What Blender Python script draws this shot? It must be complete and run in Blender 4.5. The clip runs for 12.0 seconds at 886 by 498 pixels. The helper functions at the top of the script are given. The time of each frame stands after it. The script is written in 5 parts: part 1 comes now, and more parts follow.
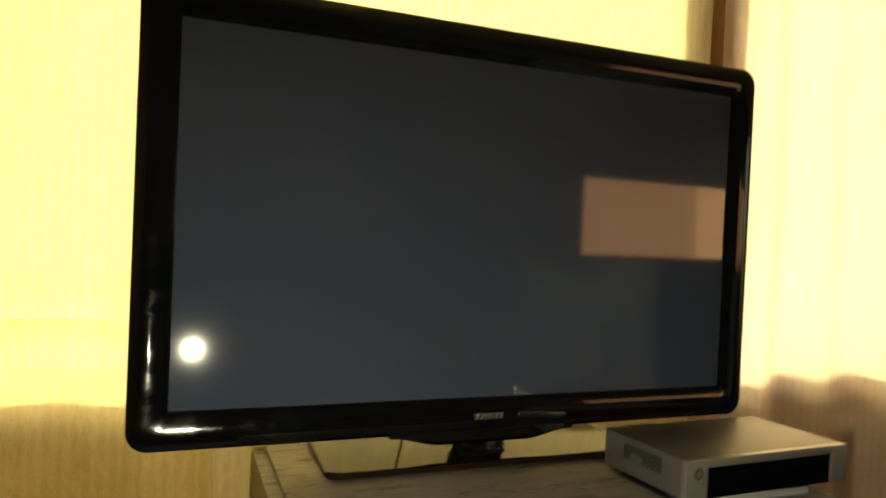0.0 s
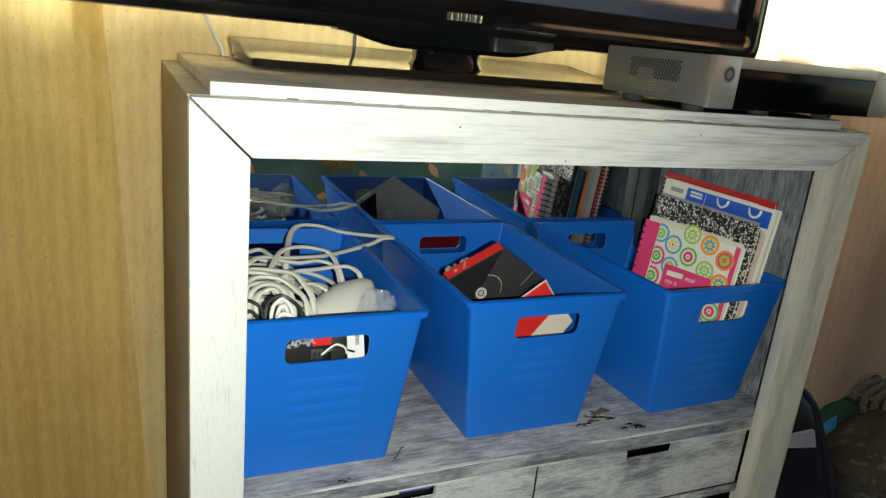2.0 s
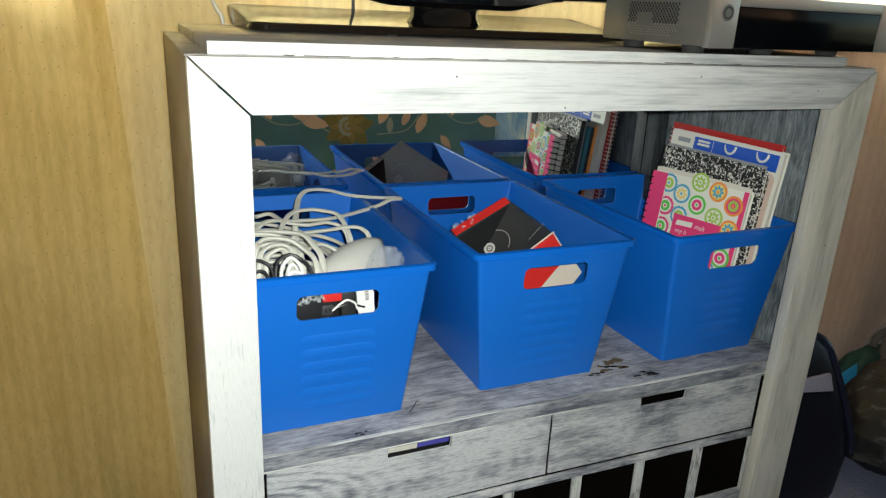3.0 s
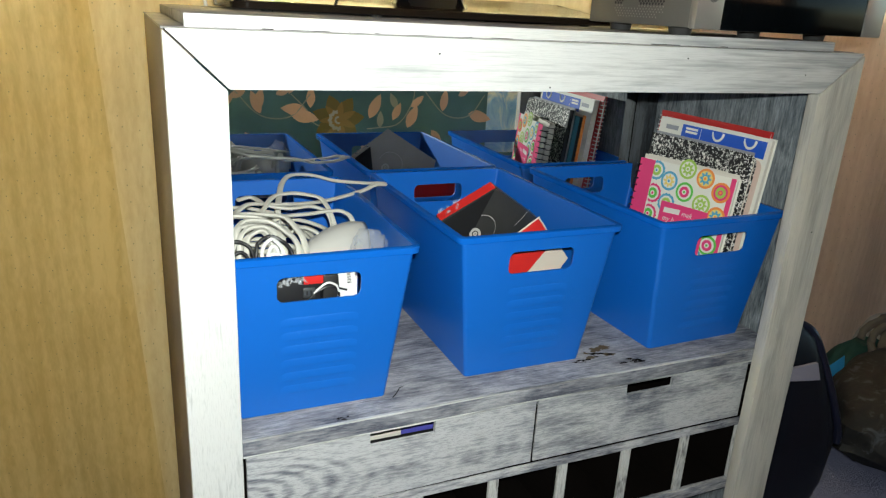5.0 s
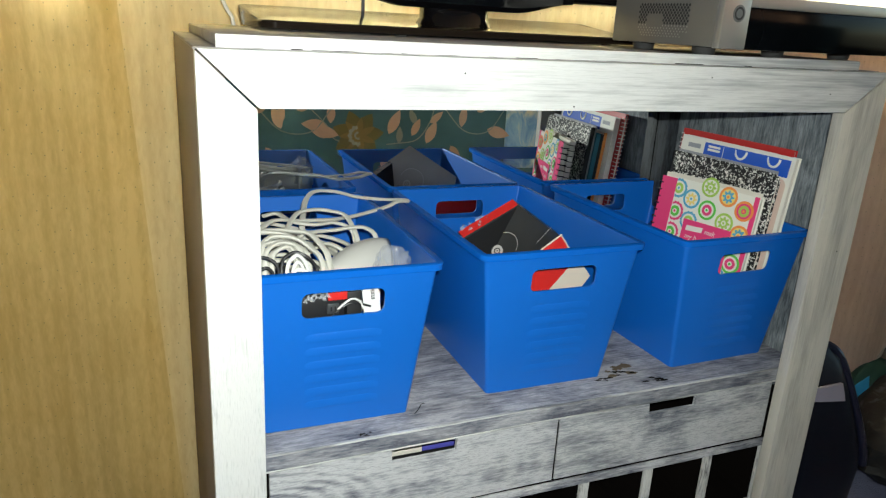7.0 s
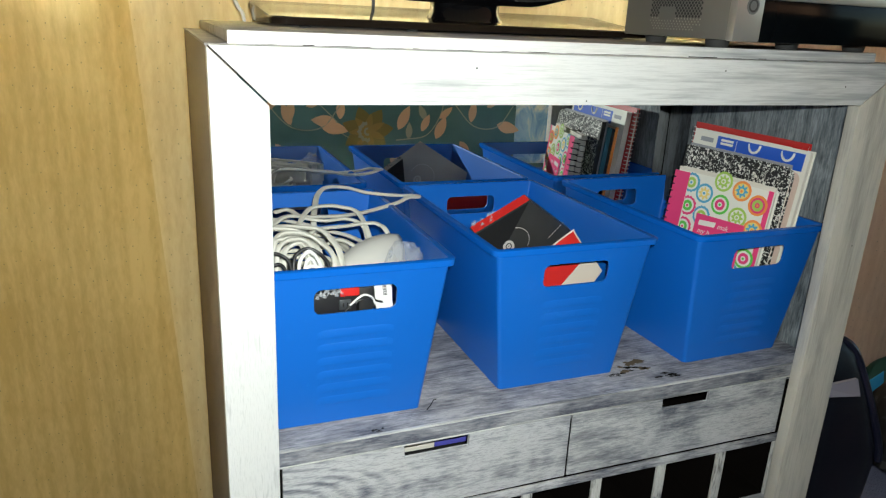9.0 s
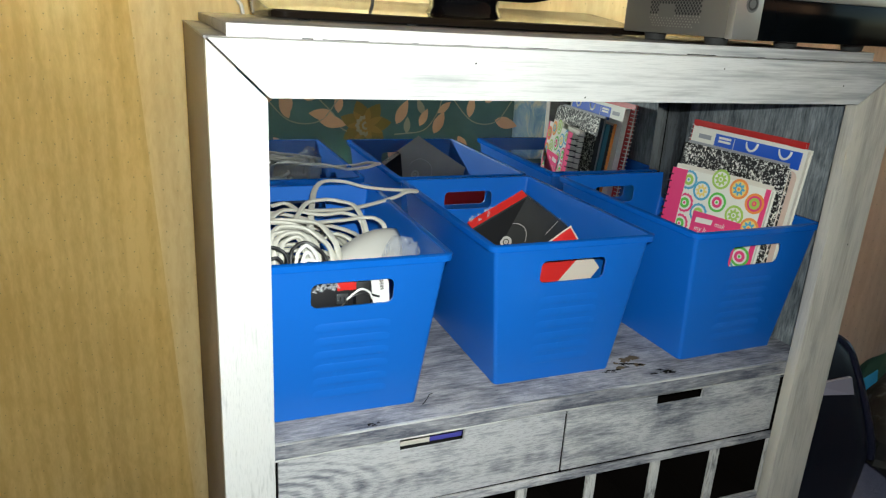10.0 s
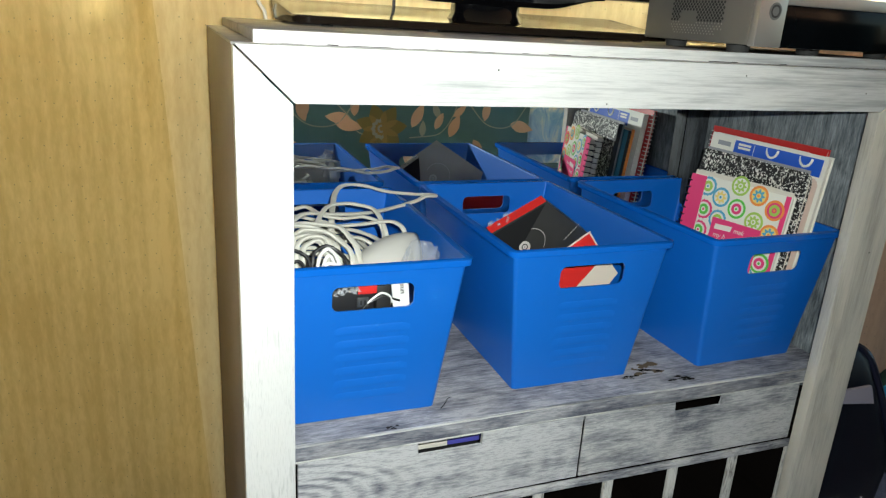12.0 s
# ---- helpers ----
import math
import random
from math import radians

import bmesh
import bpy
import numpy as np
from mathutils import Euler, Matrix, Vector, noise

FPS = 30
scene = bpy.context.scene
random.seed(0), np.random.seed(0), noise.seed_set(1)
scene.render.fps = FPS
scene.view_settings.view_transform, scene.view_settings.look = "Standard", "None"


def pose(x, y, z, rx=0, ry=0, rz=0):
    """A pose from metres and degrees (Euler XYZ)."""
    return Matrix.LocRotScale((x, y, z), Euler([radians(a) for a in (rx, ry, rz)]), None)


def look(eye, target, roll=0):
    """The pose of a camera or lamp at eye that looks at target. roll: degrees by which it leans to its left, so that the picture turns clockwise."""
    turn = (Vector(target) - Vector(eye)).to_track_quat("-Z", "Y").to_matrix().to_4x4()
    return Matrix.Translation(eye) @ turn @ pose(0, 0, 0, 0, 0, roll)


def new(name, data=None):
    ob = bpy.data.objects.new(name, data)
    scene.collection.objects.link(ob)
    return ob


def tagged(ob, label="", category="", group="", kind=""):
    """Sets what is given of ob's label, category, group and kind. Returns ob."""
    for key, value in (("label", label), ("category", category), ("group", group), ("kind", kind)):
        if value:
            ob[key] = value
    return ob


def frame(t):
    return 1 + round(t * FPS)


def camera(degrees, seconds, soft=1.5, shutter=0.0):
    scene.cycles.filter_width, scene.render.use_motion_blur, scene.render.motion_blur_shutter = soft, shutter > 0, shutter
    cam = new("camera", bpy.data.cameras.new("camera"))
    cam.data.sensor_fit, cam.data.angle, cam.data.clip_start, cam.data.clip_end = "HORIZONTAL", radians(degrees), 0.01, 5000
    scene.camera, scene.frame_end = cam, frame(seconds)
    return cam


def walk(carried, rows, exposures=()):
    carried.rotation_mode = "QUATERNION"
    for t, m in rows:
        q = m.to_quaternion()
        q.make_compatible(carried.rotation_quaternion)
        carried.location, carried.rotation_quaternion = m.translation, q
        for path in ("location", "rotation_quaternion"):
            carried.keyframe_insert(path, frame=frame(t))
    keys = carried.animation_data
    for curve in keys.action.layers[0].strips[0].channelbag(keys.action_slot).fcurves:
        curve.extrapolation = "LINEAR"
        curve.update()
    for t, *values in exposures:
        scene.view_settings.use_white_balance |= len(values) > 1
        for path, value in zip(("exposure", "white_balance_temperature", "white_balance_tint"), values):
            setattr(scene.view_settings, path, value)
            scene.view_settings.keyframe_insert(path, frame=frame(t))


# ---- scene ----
cam = camera(63.14, 12.0, 1.25, 0.5)
PATH = [
    (0, (-0.1490, -0.9457, 1.2280), (0.5406, 0.9314, 1.1967), 2.49),
    (0.2, (-0.1530, -0.9128, 1.1719), (0.5272, 0.9680, 1.1576), 1.34),
    (0.5, (-0.1156, -0.8643, 1.0957), (0.5997, 1.0032, 1.0631), 3.80),
    (0.7, (-0.1071, -0.8374, 1.0489), (0.5450, 1.0447, 0.8685), 4.28),
    (1, (-0.0853, -0.8036, 0.9888), (0.5949, 1.0365, 0.5999), 5.73),
    (1.5, (-0.0576, -0.7487, 0.9030), (0.6878, 1.0206, 0.3429), 3.35),
    (2, (-0.0608, -0.7287, 0.8813), (0.7502, 1.0074, 0.3085), 5.84),
    (2.5, (-0.0477, -0.7515, 0.8626), (0.7231, 0.9903, 0.2527), 4.05),
    (3, (-0.0499, -0.7531, 0.8564), (0.7084, 0.9845, 0.2195), 2.85),
    (5, (-0.0369, -0.7535, 0.8330), (0.7413, 0.9749, 0.1949), 3.24),
    (5.5, (-0.0387, -0.7529, 0.8365), (0.7308, 0.9784, 0.1960), 3.26),
    (6, (-0.0393, -0.7539, 0.8360), (0.7172, 0.9897, 0.2134), 3.12),
    (6.5, (-0.0442, -0.7522, 0.8367), (0.7061, 0.9977, 0.2244), 3.22),
    (7, (-0.0466, -0.7535, 0.8371), (0.6924, 1.0047, 0.2352), 3.19),
    (7.5, (-0.0471, -0.7543, 0.8377), (0.6852, 1.0054, 0.2318), 3.21),
    (9.5, (-0.0491, -0.7496, 0.8359), (0.6614, 1.0144, 0.2166), 2.73),
    (10, (-0.0496, -0.7509, 0.8370), (0.6716, 1.0056, 0.2089), 3.38),
    (10.5, (-0.0525, -0.7458, 0.8369), (0.6561, 1.0154, 0.2075), 3.41),
    (11, (-0.0574, -0.7548, 0.8377), (0.6544, 1.0051, 0.2086), 3.46),
    (11.5, (-0.0598, -0.7520, 0.8383), (0.6387, 1.0140, 0.2114), 3.31),
    (12, (-0.0604, -0.7512, 0.8400), (0.6287, 1.0203, 0.2179), 3.54),
]
walk(cam, [(t, look(eye, target, roll)) for t, eye, target, roll in PATH],
     [(0.0, 0.50, 9700, -4), (0.9, 0.80, 10500, -10), (1.6, 1.16, 7800, -7), (2.4, 1.34, 6500, -2), (5.0, 1.54, 6400, 0), (12.0, 1.53, 6350, 0)])

FLOOR = -0.12          # the floor below the cabinet's datum

# ---- light ----
world = bpy.data.worlds.new("world")
scene.world = world
world.use_nodes = True
wn = world.node_tree
sky = wn.nodes.new("ShaderNodeTexSky")
sky.sky_type, sky.sun_disc, sky.sun_elevation, sky.sun_rotation = "NISHITA", False, radians(24), radians(8)
wn.links.new(sky.outputs[0], wn.nodes["Background"].inputs[0])
wn.nodes["Background"].inputs[1].default_value = 0.15

sun = new("sun", bpy.data.lights.new("sun", "SUN"))
sun.data.energy, sun.data.angle, sun.data.color = 4.2, radians(0.6), (1.0, 0.93, 0.80)
sun.matrix_world = look((0.4, 4.0, 2.6), (0.0, 0.9, 1.2))

# the torch of the phone that films, beside its lens
torch = new("torch", bpy.data.lights.new("torch", "SPOT"))
torch.data.energy, torch.data.color = 20.6, (1.0, 0.985, 0.96)
torch.data.spot_size, torch.data.spot_blend, torch.data.shadow_soft_size = radians(155), 1.0, 0.004
torch.matrix_world = look((-0.024, -0.762, 0.870), (0.05, 0.0, 0.58))


# ---- materials ----
def mat(name, color=(0.5, 0.5, 0.5), rough=0.5, metal=0.0, coat=0.0):
    m = bpy.data.materials.new(name)
    m.use_nodes = True
    b = m.node_tree.nodes["Principled BSDF"]
    b.inputs["Base Color"].default_value = (*color, 1)
    b.inputs["Roughness"].default_value, b.inputs["Metallic"].default_value = rough, metal
    b.inputs["Coat Weight"].default_value, b.inputs["Coat Roughness"].default_value = coat, 0.05
    return m


def node(m, kind, **values):
    n = m.node_tree.nodes.new(kind)
    for key, value in values.items():
        n.inputs[key.replace("_", " ")].default_value = value
    return n


def link(m, a, b):
    m.node_tree.links.new(a, b)


def coords(m, scale, where="Object", turn=(0, 0, 0)):
    tc = m.node_tree.nodes.new("ShaderNodeTexCoord")
    mp = m.node_tree.nodes.new("ShaderNodeMapping")
    mp.inputs["Scale"].default_value = scale
    mp.inputs["Rotation"].default_value = turn
    link(m, tc.outputs[where], mp.inputs[0])
    return mp.outputs[0]


def noise_of(m, vec, scale=1.0, detail=4.0, rough=0.55, distort=0.0):
    n = node(m, "ShaderNodeTexNoise", Scale=scale, Detail=detail, Roughness=rough, Distortion=distort)
    link(m, vec, n.inputs["Vector"])
    return n.outputs["Fac"]


def ramp(m, fac, stops):
    r = m.node_tree.nodes.new("ShaderNodeValToRGB")
    while len(r.color_ramp.elements) < len(stops):
        r.color_ramp.elements.new(0.5)
    for e, (p, c) in zip(r.color_ramp.elements, stops):
        e.position, e.color = p, (*c, 1) if len(c) == 3 else c
    link(m, fac, r.inputs[0])
    return r.outputs[0]


def mix(m, fac, a, b, blend="MIX"):
    n = m.node_tree.nodes.new("ShaderNodeMix")
    n.data_type, n.blend_type = "RGBA", blend
    for value, i in ((fac, 0), (a, 6), (b, 7)):
        if isinstance(value, (int, float)):
            n.inputs[i].default_value = value
        elif isinstance(value, tuple):
            n.inputs[i].default_value = (*value, 1)
        else:
            link(m, value, n.inputs[i])
    return n.outputs[2]


def maths(m, op, a, b=0.0):
    n = m.node_tree.nodes.new("ShaderNodeMath")
    n.operation = op
    for value, i in ((a, 0), (b, 1)):
        if isinstance(value, (int, float)):
            n.inputs[i].default_value = value
        else:
            link(m, value, n.inputs[i])
    return n.outputs[0]


def finish(m, color=None, rough=None, height=None, strength=0.3, distance=0.002):
    b = m.node_tree.nodes["Principled BSDF"]
    if color is not None:
        link(m, color, b.inputs["Base Color"])
    if rough is not None:
        link(m, rough, b.inputs["Roughness"])
    if height is not None:
        n = node(m, "ShaderNodeBump", Strength=strength, Distance=distance)
        link(m, height, n.inputs["Height"])
        link(m, n.outputs[0], b.inputs["Normal"])
    return m


def washed(name, axis, paint, bare, cover, drift, rough=0.55, rings=0.0, soft=1.0, lines=0.32, scuffs=0.55, stroke=1.0):
    """Whitewashed wood: paint brushed along an axis over darker boards. cover: how much paint; drift: shift towards the
    bare colour along x.
    """
    m = mat(name, paint, rough)
    long = [42.0, 42.0, 42.0]
    long[axis] = 6.0 / stroke
    fine = [330.0, 330.0, 330.0]
    fine[axis] = 38.0 / stroke
    cloud = [19.0, 19.0, 19.0]
    cloud[axis] = 10.0 / stroke
    streak = noise_of(m, coords(m, long), 1.0, 8, 0.68, 0.35)
    grain = noise_of(m, coords(m, fine), 1.0, 3, 0.6)
    patch = noise_of(m, coords(m, cloud), 1.0, 8, 0.66, 0.6)
    s = maths(m, "ADD", maths(m, "MULTIPLY", streak, 0.72 - lines), maths(m, "MULTIPLY", grain, lines))
    s = maths(m, "ADD", s, maths(m, "MULTIPLY", patch, 0.50))
    if rings:
        w = m.node_tree.nodes.new("ShaderNodeTexWave")
        w.wave_type, w.rings_direction = "RINGS", "Y"
        for key, value in (("Scale", 2.2), ("Distortion", 2.6), ("Detail", 3.0), ("Detail Scale", 1.8)):
            w.inputs[key].default_value = value
        mp = m.node_tree.nodes.new("ShaderNodeMapping")
        tc = m.node_tree.nodes.new("ShaderNodeTexCoord")
        mp.inputs["Scale"].default_value = (5.2, 0.0, 15.0)
        mp.inputs["Location"].default_value = (-0.20, 0.0, -3.45)
        link(m, tc.outputs["Object"], mp.inputs[0])
        link(m, mp.outputs[0], w.inputs["Vector"])
        along = m.node_tree.nodes.new("ShaderNodeSeparateXYZ")
        link(m, tc.outputs["Object"], along.inputs[0])
        figure = ramp(m, along.outputs[0], [(0.10, (1.0,) * 3), (0.24, (0.18,) * 3), (0.34, (0.10,) * 3), (0.44, (0.30,) * 3)])
        s = maths(m, "ADD", s, maths(m, "MULTIPLY", maths(m, "MULTIPLY", maths(m, "SUBTRACT", w.outputs["Fac"], 0.5), figure), rings))
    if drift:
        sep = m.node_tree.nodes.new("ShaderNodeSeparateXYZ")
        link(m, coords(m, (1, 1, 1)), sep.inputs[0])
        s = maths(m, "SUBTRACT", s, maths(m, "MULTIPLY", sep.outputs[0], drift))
    mid = tuple(0.5 * (a + b) for a, b in zip(paint, bare))
    c0 = 0.755 - 0.4 * cover
    col = ramp(m, s, [(max(0.0, c0 - 0.065 * soft), bare), (c0, mid), (c0 + 0.055 * soft, paint)])
    wear = noise_of(m, coords(m, tuple(3.1 * c for c in fine)), 1.0, 3, 0.7)
    col = mix(m, ramp(m, wear, [(0.34, (scuffs,) * 3), (0.50, (0.0,) * 3)]), col, tuple(0.62 * a + 0.38 * b for a, b in zip(bare, paint)))
    rg = ramp(m, s, [(c0 - 0.1, (0.75,) * 3), (c0 + 0.2, (rough,) * 3)])
    return finish(m, col, rg, s, 0.22, 0.0008)


WHITE = (0.57, 0.575, 0.57)
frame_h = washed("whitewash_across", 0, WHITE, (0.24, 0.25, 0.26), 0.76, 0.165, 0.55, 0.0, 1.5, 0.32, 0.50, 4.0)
frame_v = washed("whitewash_upright", 2, WHITE, (0.24, 0.25, 0.26), 0.66, 0.0, 0.55, 0.0, 1.4, 0.40, 0.45, 1.6)
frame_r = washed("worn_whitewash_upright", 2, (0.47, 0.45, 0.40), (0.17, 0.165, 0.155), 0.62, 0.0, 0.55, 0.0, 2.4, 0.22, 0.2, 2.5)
wash_top = washed("greywash_top", 0, (0.27, 0.255, 0.26), (0.12, 0.108, 0.108), 0.50, 0.0)
wash_shelf = washed("greywash_shelf", 0, (0.40, 0.40, 0.43), (0.080, 0.086, 0.115), 0.38, 0.0, 0.55, 0.0, 1.45, 0.33, 0.85)
wash_edge = washed("greywash_edge", 0, (0.52, 0.52, 0.535), (0.080, 0.086, 0.115), 0.40, 0.0, 0.55, 0.0, 1.35, 0.33, 0.85)
wash_face = washed("greywash_shelf_face", 0, (0.36, 0.365, 0.39), (0.070, 0.076, 0.105), 0.34, 0.0, 0.55, 0.0, 1.5, 0.33, 0.85)
wash_lip = washed("worn_white_lip", 0, (0.56, 0.565, 0.56), (0.12, 0.125, 0.135), 0.45, 0.0, 0.55, 0.0, 1.2, 0.3, 0.8, 2.5)
wash_drawer = washed("greywash_drawer", 0, (0.48, 0.485, 0.50), (0.100, 0.107, 0.135), 0.49, 0.0, 0.5, 0.15, 1.45, 0.33, 0.85)
wash_drawer_b = washed("greywash_drawer_plain", 0, (0.48, 0.485, 0.495), (0.090, 0.098, 0.124), 0.48, 0.0, 0.55, 0.0, 1.45, 0.33, 0.85)
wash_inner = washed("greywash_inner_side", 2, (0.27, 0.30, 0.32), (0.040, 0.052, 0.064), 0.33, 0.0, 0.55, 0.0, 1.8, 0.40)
wash_cubby = washed("greywash_cubby", 2, (0.52, 0.52, 0.50), (0.05, 0.05, 0.05), 0.55, 0.0)
wash_side = washed("taupe_side", 2, (0.185, 0.150, 0.122), (0.10, 0.080, 0.064), 0.75, 0.0, 0.65)
# near black: the shade of recesses and gaps is put into this colour
shade_dark_wood = washed("shaded_inner_wood", 1, (0.004, 0.003, 0.0025), (0.002, 0.0015, 0.0015), 0.6, 0.0, 0.9)
shade_dark_wood.node_tree.nodes["Principled BSDF"].inputs["Specular IOR Level"].default_value = 0.05

blue = mat("blue_plastic", (0.008, 0.105, 0.50), 0.36)
finish(blue, mix(blue, noise_of(blue, coords(blue, (3, 3, 3)), 1, 3), (0.006, 0.102, 0.45), (0.010, 0.132, 0.56)), None,
       noise_of(blue, coords(blue, (900, 900, 900)), 1, 2), 0.08, 0.0005)
rim_blue = mat("polished_blue_rim", (0.008, 0.115, 0.52), 0.20)
mirror_m = mat("mirror_glass", (0.93, 0.955, 0.95), 0.008, 1.0)
gloss_black = mat("gloss_black", (0.002, 0.002, 0.0025), 0.07, 0.0, 0.15)
finish(gloss_black, None, ramp(gloss_black, noise_of(gloss_black, coords(gloss_black, (14, 14, 22)), 1, 5, 0.7), [(0.45, (0.05,) * 3), (0.75, (0.22,) * 3)]))
matt_black = mat("matt_black", (0.012, 0.012, 0.013), 0.55)
# blue-grey base paints the room's reflected haze onto a black panel
screen_m = mat("lcd_screen", (0.042, 0.054, 0.090), 0.05)
screen_m.node_tree.nodes["Principled BSDF"].inputs["IOR"].default_value = 1.9
chrome = mat("chrome", (0.75, 0.75, 0.74), 0.18, 1.0)
silver = mat("champagne_silver", (0.17, 0.165, 0.155), 0.42, 0.55)
finish(silver, None, None, noise_of(silver, coords(silver, (700, 700, 700)), 1, 2), 0.10, 0.0004)
silver_edge = mat("silver_edge", (0.36, 0.345, 0.325), 0.36, 0.7)
window_black = mat("smoked_panel", (0.0015, 0.002, 0.0025), 0.12)
window_black.node_tree.nodes["Principled BSDF"].inputs["Specular IOR Level"].default_value = 0.05
rubber = mat("rubber", (0.02, 0.02, 0.02), 0.8)
white_cable = mat("white_cable", (0.55, 0.54, 0.48), 0.42)
finish(white_cable, mix(white_cable, noise_of(white_cable, coords(white_cable, (30, 30, 30)), 1, 3), (0.44, 0.43, 0.36), (0.64, 0.63, 0.58)))
black_cable = mat("black_cable", (0.012, 0.012, 0.014), 0.4)
white_plastic = mat("white_plastic", (0.72, 0.72, 0.70), 0.28)
clear = mat("clear_plastic", (0.9, 0.92, 0.95), 0.06)
clear.node_tree.nodes["Principled BSDF"].inputs["Transmission Weight"].default_value = 1.0
clear.node_tree.nodes["Principled BSDF"].inputs["IOR"].default_value = 1.25
film = mat("crinkled_film", (0.80, 0.84, 0.90), 0.12)
film.node_tree.nodes["Principled BSDF"].inputs["Alpha"].default_value = 0.17
card_black = mat("black_card", (0.010, 0.010, 0.011), 0.30)
card_grey = mat("charcoal_card", (0.030, 0.031, 0.031), 0.34)
finish(card_grey, mix(card_grey, noise_of(card_grey, coords(card_grey, (25, 25, 25)), 1, 4), (0.022, 0.023, 0.023), (0.045, 0.045, 0.044)))
# paler than the front; stands in for torch light thrown back by the mirror
card_mirror_lit = mat("mirror_lit_card", (0.30, 0.285, 0.265), 0.4)
finish(card_mirror_lit, mix(card_mirror_lit, noise_of(card_mirror_lit, coords(card_mirror_lit, (25, 25, 25)), 1, 4), (0.26, 0.245, 0.225), (0.34, 0.325, 0.30)))
card_red = mat("red_card", (0.56, 0.022, 0.020), 0.38)
card_cream = mat("cream_card", (0.62, 0.55, 0.47), 0.55)
print_grey = mat("grey_print", (0.45, 0.43, 0.41), 0.4)
paper = mat("paper", (0.70, 0.67, 0.60), 0.8)
finish(paper, mix(paper, noise_of(paper, coords(paper, (2, 2, 500)), 1, 2), (0.60, 0.56, 0.48), (0.76, 0.73, 0.67)))
pink = mat("pink_cover", (0.72, 0.05, 0.19), 0.45)
cover_white = mat("white_cover", (0.76, 0.75, 0.68), 0.45)
lime = mat("lime_print", (0.36, 0.55, 0.10), 0.45)
green_print = mat("green_print", (0.12, 0.50, 0.07), 0.45)
sky_print = mat("blue_print", (0.10, 0.36, 0.55), 0.45)
orange_print = mat("orange_print", (0.80, 0.27, 0.06), 0.45)
yellow_print = mat("yellow_print", (0.80, 0.62, 0.18), 0.45)
royal = mat("royal_band", (0.02, 0.10, 0.55), 0.4)
teal_cover = mat("teal_cover", (0.03, 0.14, 0.20), 0.5)
peach = mat("peach_folder", (0.68, 0.52, 0.44), 0.6)
grey_folder = mat("grey_folder", (0.30, 0.31, 0.34), 0.35)
red_cover = mat("red_cover", (0.45, 0.02, 0.02), 0.4)
cloth_tape = mat("cloth_tape", (0.02, 0.02, 0.022), 0.6)
marble = mat("marbled_cover", (0.02, 0.02, 0.02), 0.45)
mv = noise_of(marble, coords(marble, (210, 210, 210)), 1, 3, 0.5, 1.0)
finish(marble, ramp(marble, mv, [(0.545, (0.006, 0.006, 0.007)), (0.560, (0.76, 0.75, 0.70))]))


def fabric(name, base, dark, glow, stripes=True):
    """Curtain cloth that lets part of the daylight through."""
    m = bpy.data.materials.new(name)
    m.use_nodes = True
    t = m.node_tree
    b = t.nodes["Principled BSDF"]
    b.inputs["Roughness"].default_value = 0.85
    fine = noise_of(m, coords(m, (170, 170, 45)), 1, 3, 0.6)
    broad = noise_of(m, coords(m, (22, 22, 4)), 1, 4, 0.55)
    s = maths(m, "ADD", maths(m, "MULTIPLY", fine, 0.5), maths(m, "MULTIPLY", broad, 0.5))
    bands = m.node_tree.nodes.new("ShaderNodeTexWave")
    bands.inputs["Scale"].default_value, bands.inputs["Distortion"].default_value = 14.0, 1.2
    link(m, coords(m, (1, 0.2, 0.03)), bands.inputs["Vector"])
    s = maths(m, "ADD", s, maths(m, "MULTIPLY", maths(m, "SUBTRACT", bands.outputs["Fac"], 0.5), 0.11))
    blot = noise_of(m, coords(m, (7, 7, 5)), 1, 4, 0.6)
    s = maths(m, "ADD", s, maths(m, "MULTIPLY", maths(m, "SUBTRACT", blot, 0.5), 0.34))
    col = ramp(m, s, [(0.36, dark), (0.62, base)])
    v = m.node_tree.nodes.new("ShaderNodeTexVoronoi")
    v.inputs["Scale"].default_value, v.inputs["Randomness"].default_value = 1.0, 0.55
    v.voronoi_dimensions = "2D"
    link(m, coords(m, (40, 6, 32), turn=(radians(90), 0, 0)), v.inputs["Vector"])
    dots = ramp(m, v.outputs["Distance"], [(0.026, (1, 1, 1)), (0.048, (0, 0, 0))])
    col = mix(m, maths(m, "MULTIPLY", dots, 0.8), col, tuple(0.25 * c for c in base))
    link(m, col, b.inputs["Base Color"])
    weave = noise_of(m, coords(m, (420, 420, 420)), 1, 2)
    bump = node(m, "ShaderNodeBump", Strength=0.35, Distance=0.002)
    link(m, maths(m, "ADD", maths(m, "MULTIPLY", weave, 0.35), maths(m, "ADD", s, maths(m, "MULTIPLY", dots, 1.5))), bump.inputs["Height"])
    link(m, bump.outputs[0], b.inputs["Normal"])
    tr = m.node_tree.nodes.new("ShaderNodeBsdfTranslucent")
    link(m, mix(m, 0.5, col, glow), tr.inputs[0])
    mx = m.node_tree.nodes.new("ShaderNodeMixShader")
    mx.inputs[0].default_value = 0.52
    link(m, b.outputs[0], mx.inputs[1])
    link(m, tr.outputs[0], mx.inputs[2])
    link(m, mx.outputs[0], t.nodes["Material Output"].inputs[0])
    return m


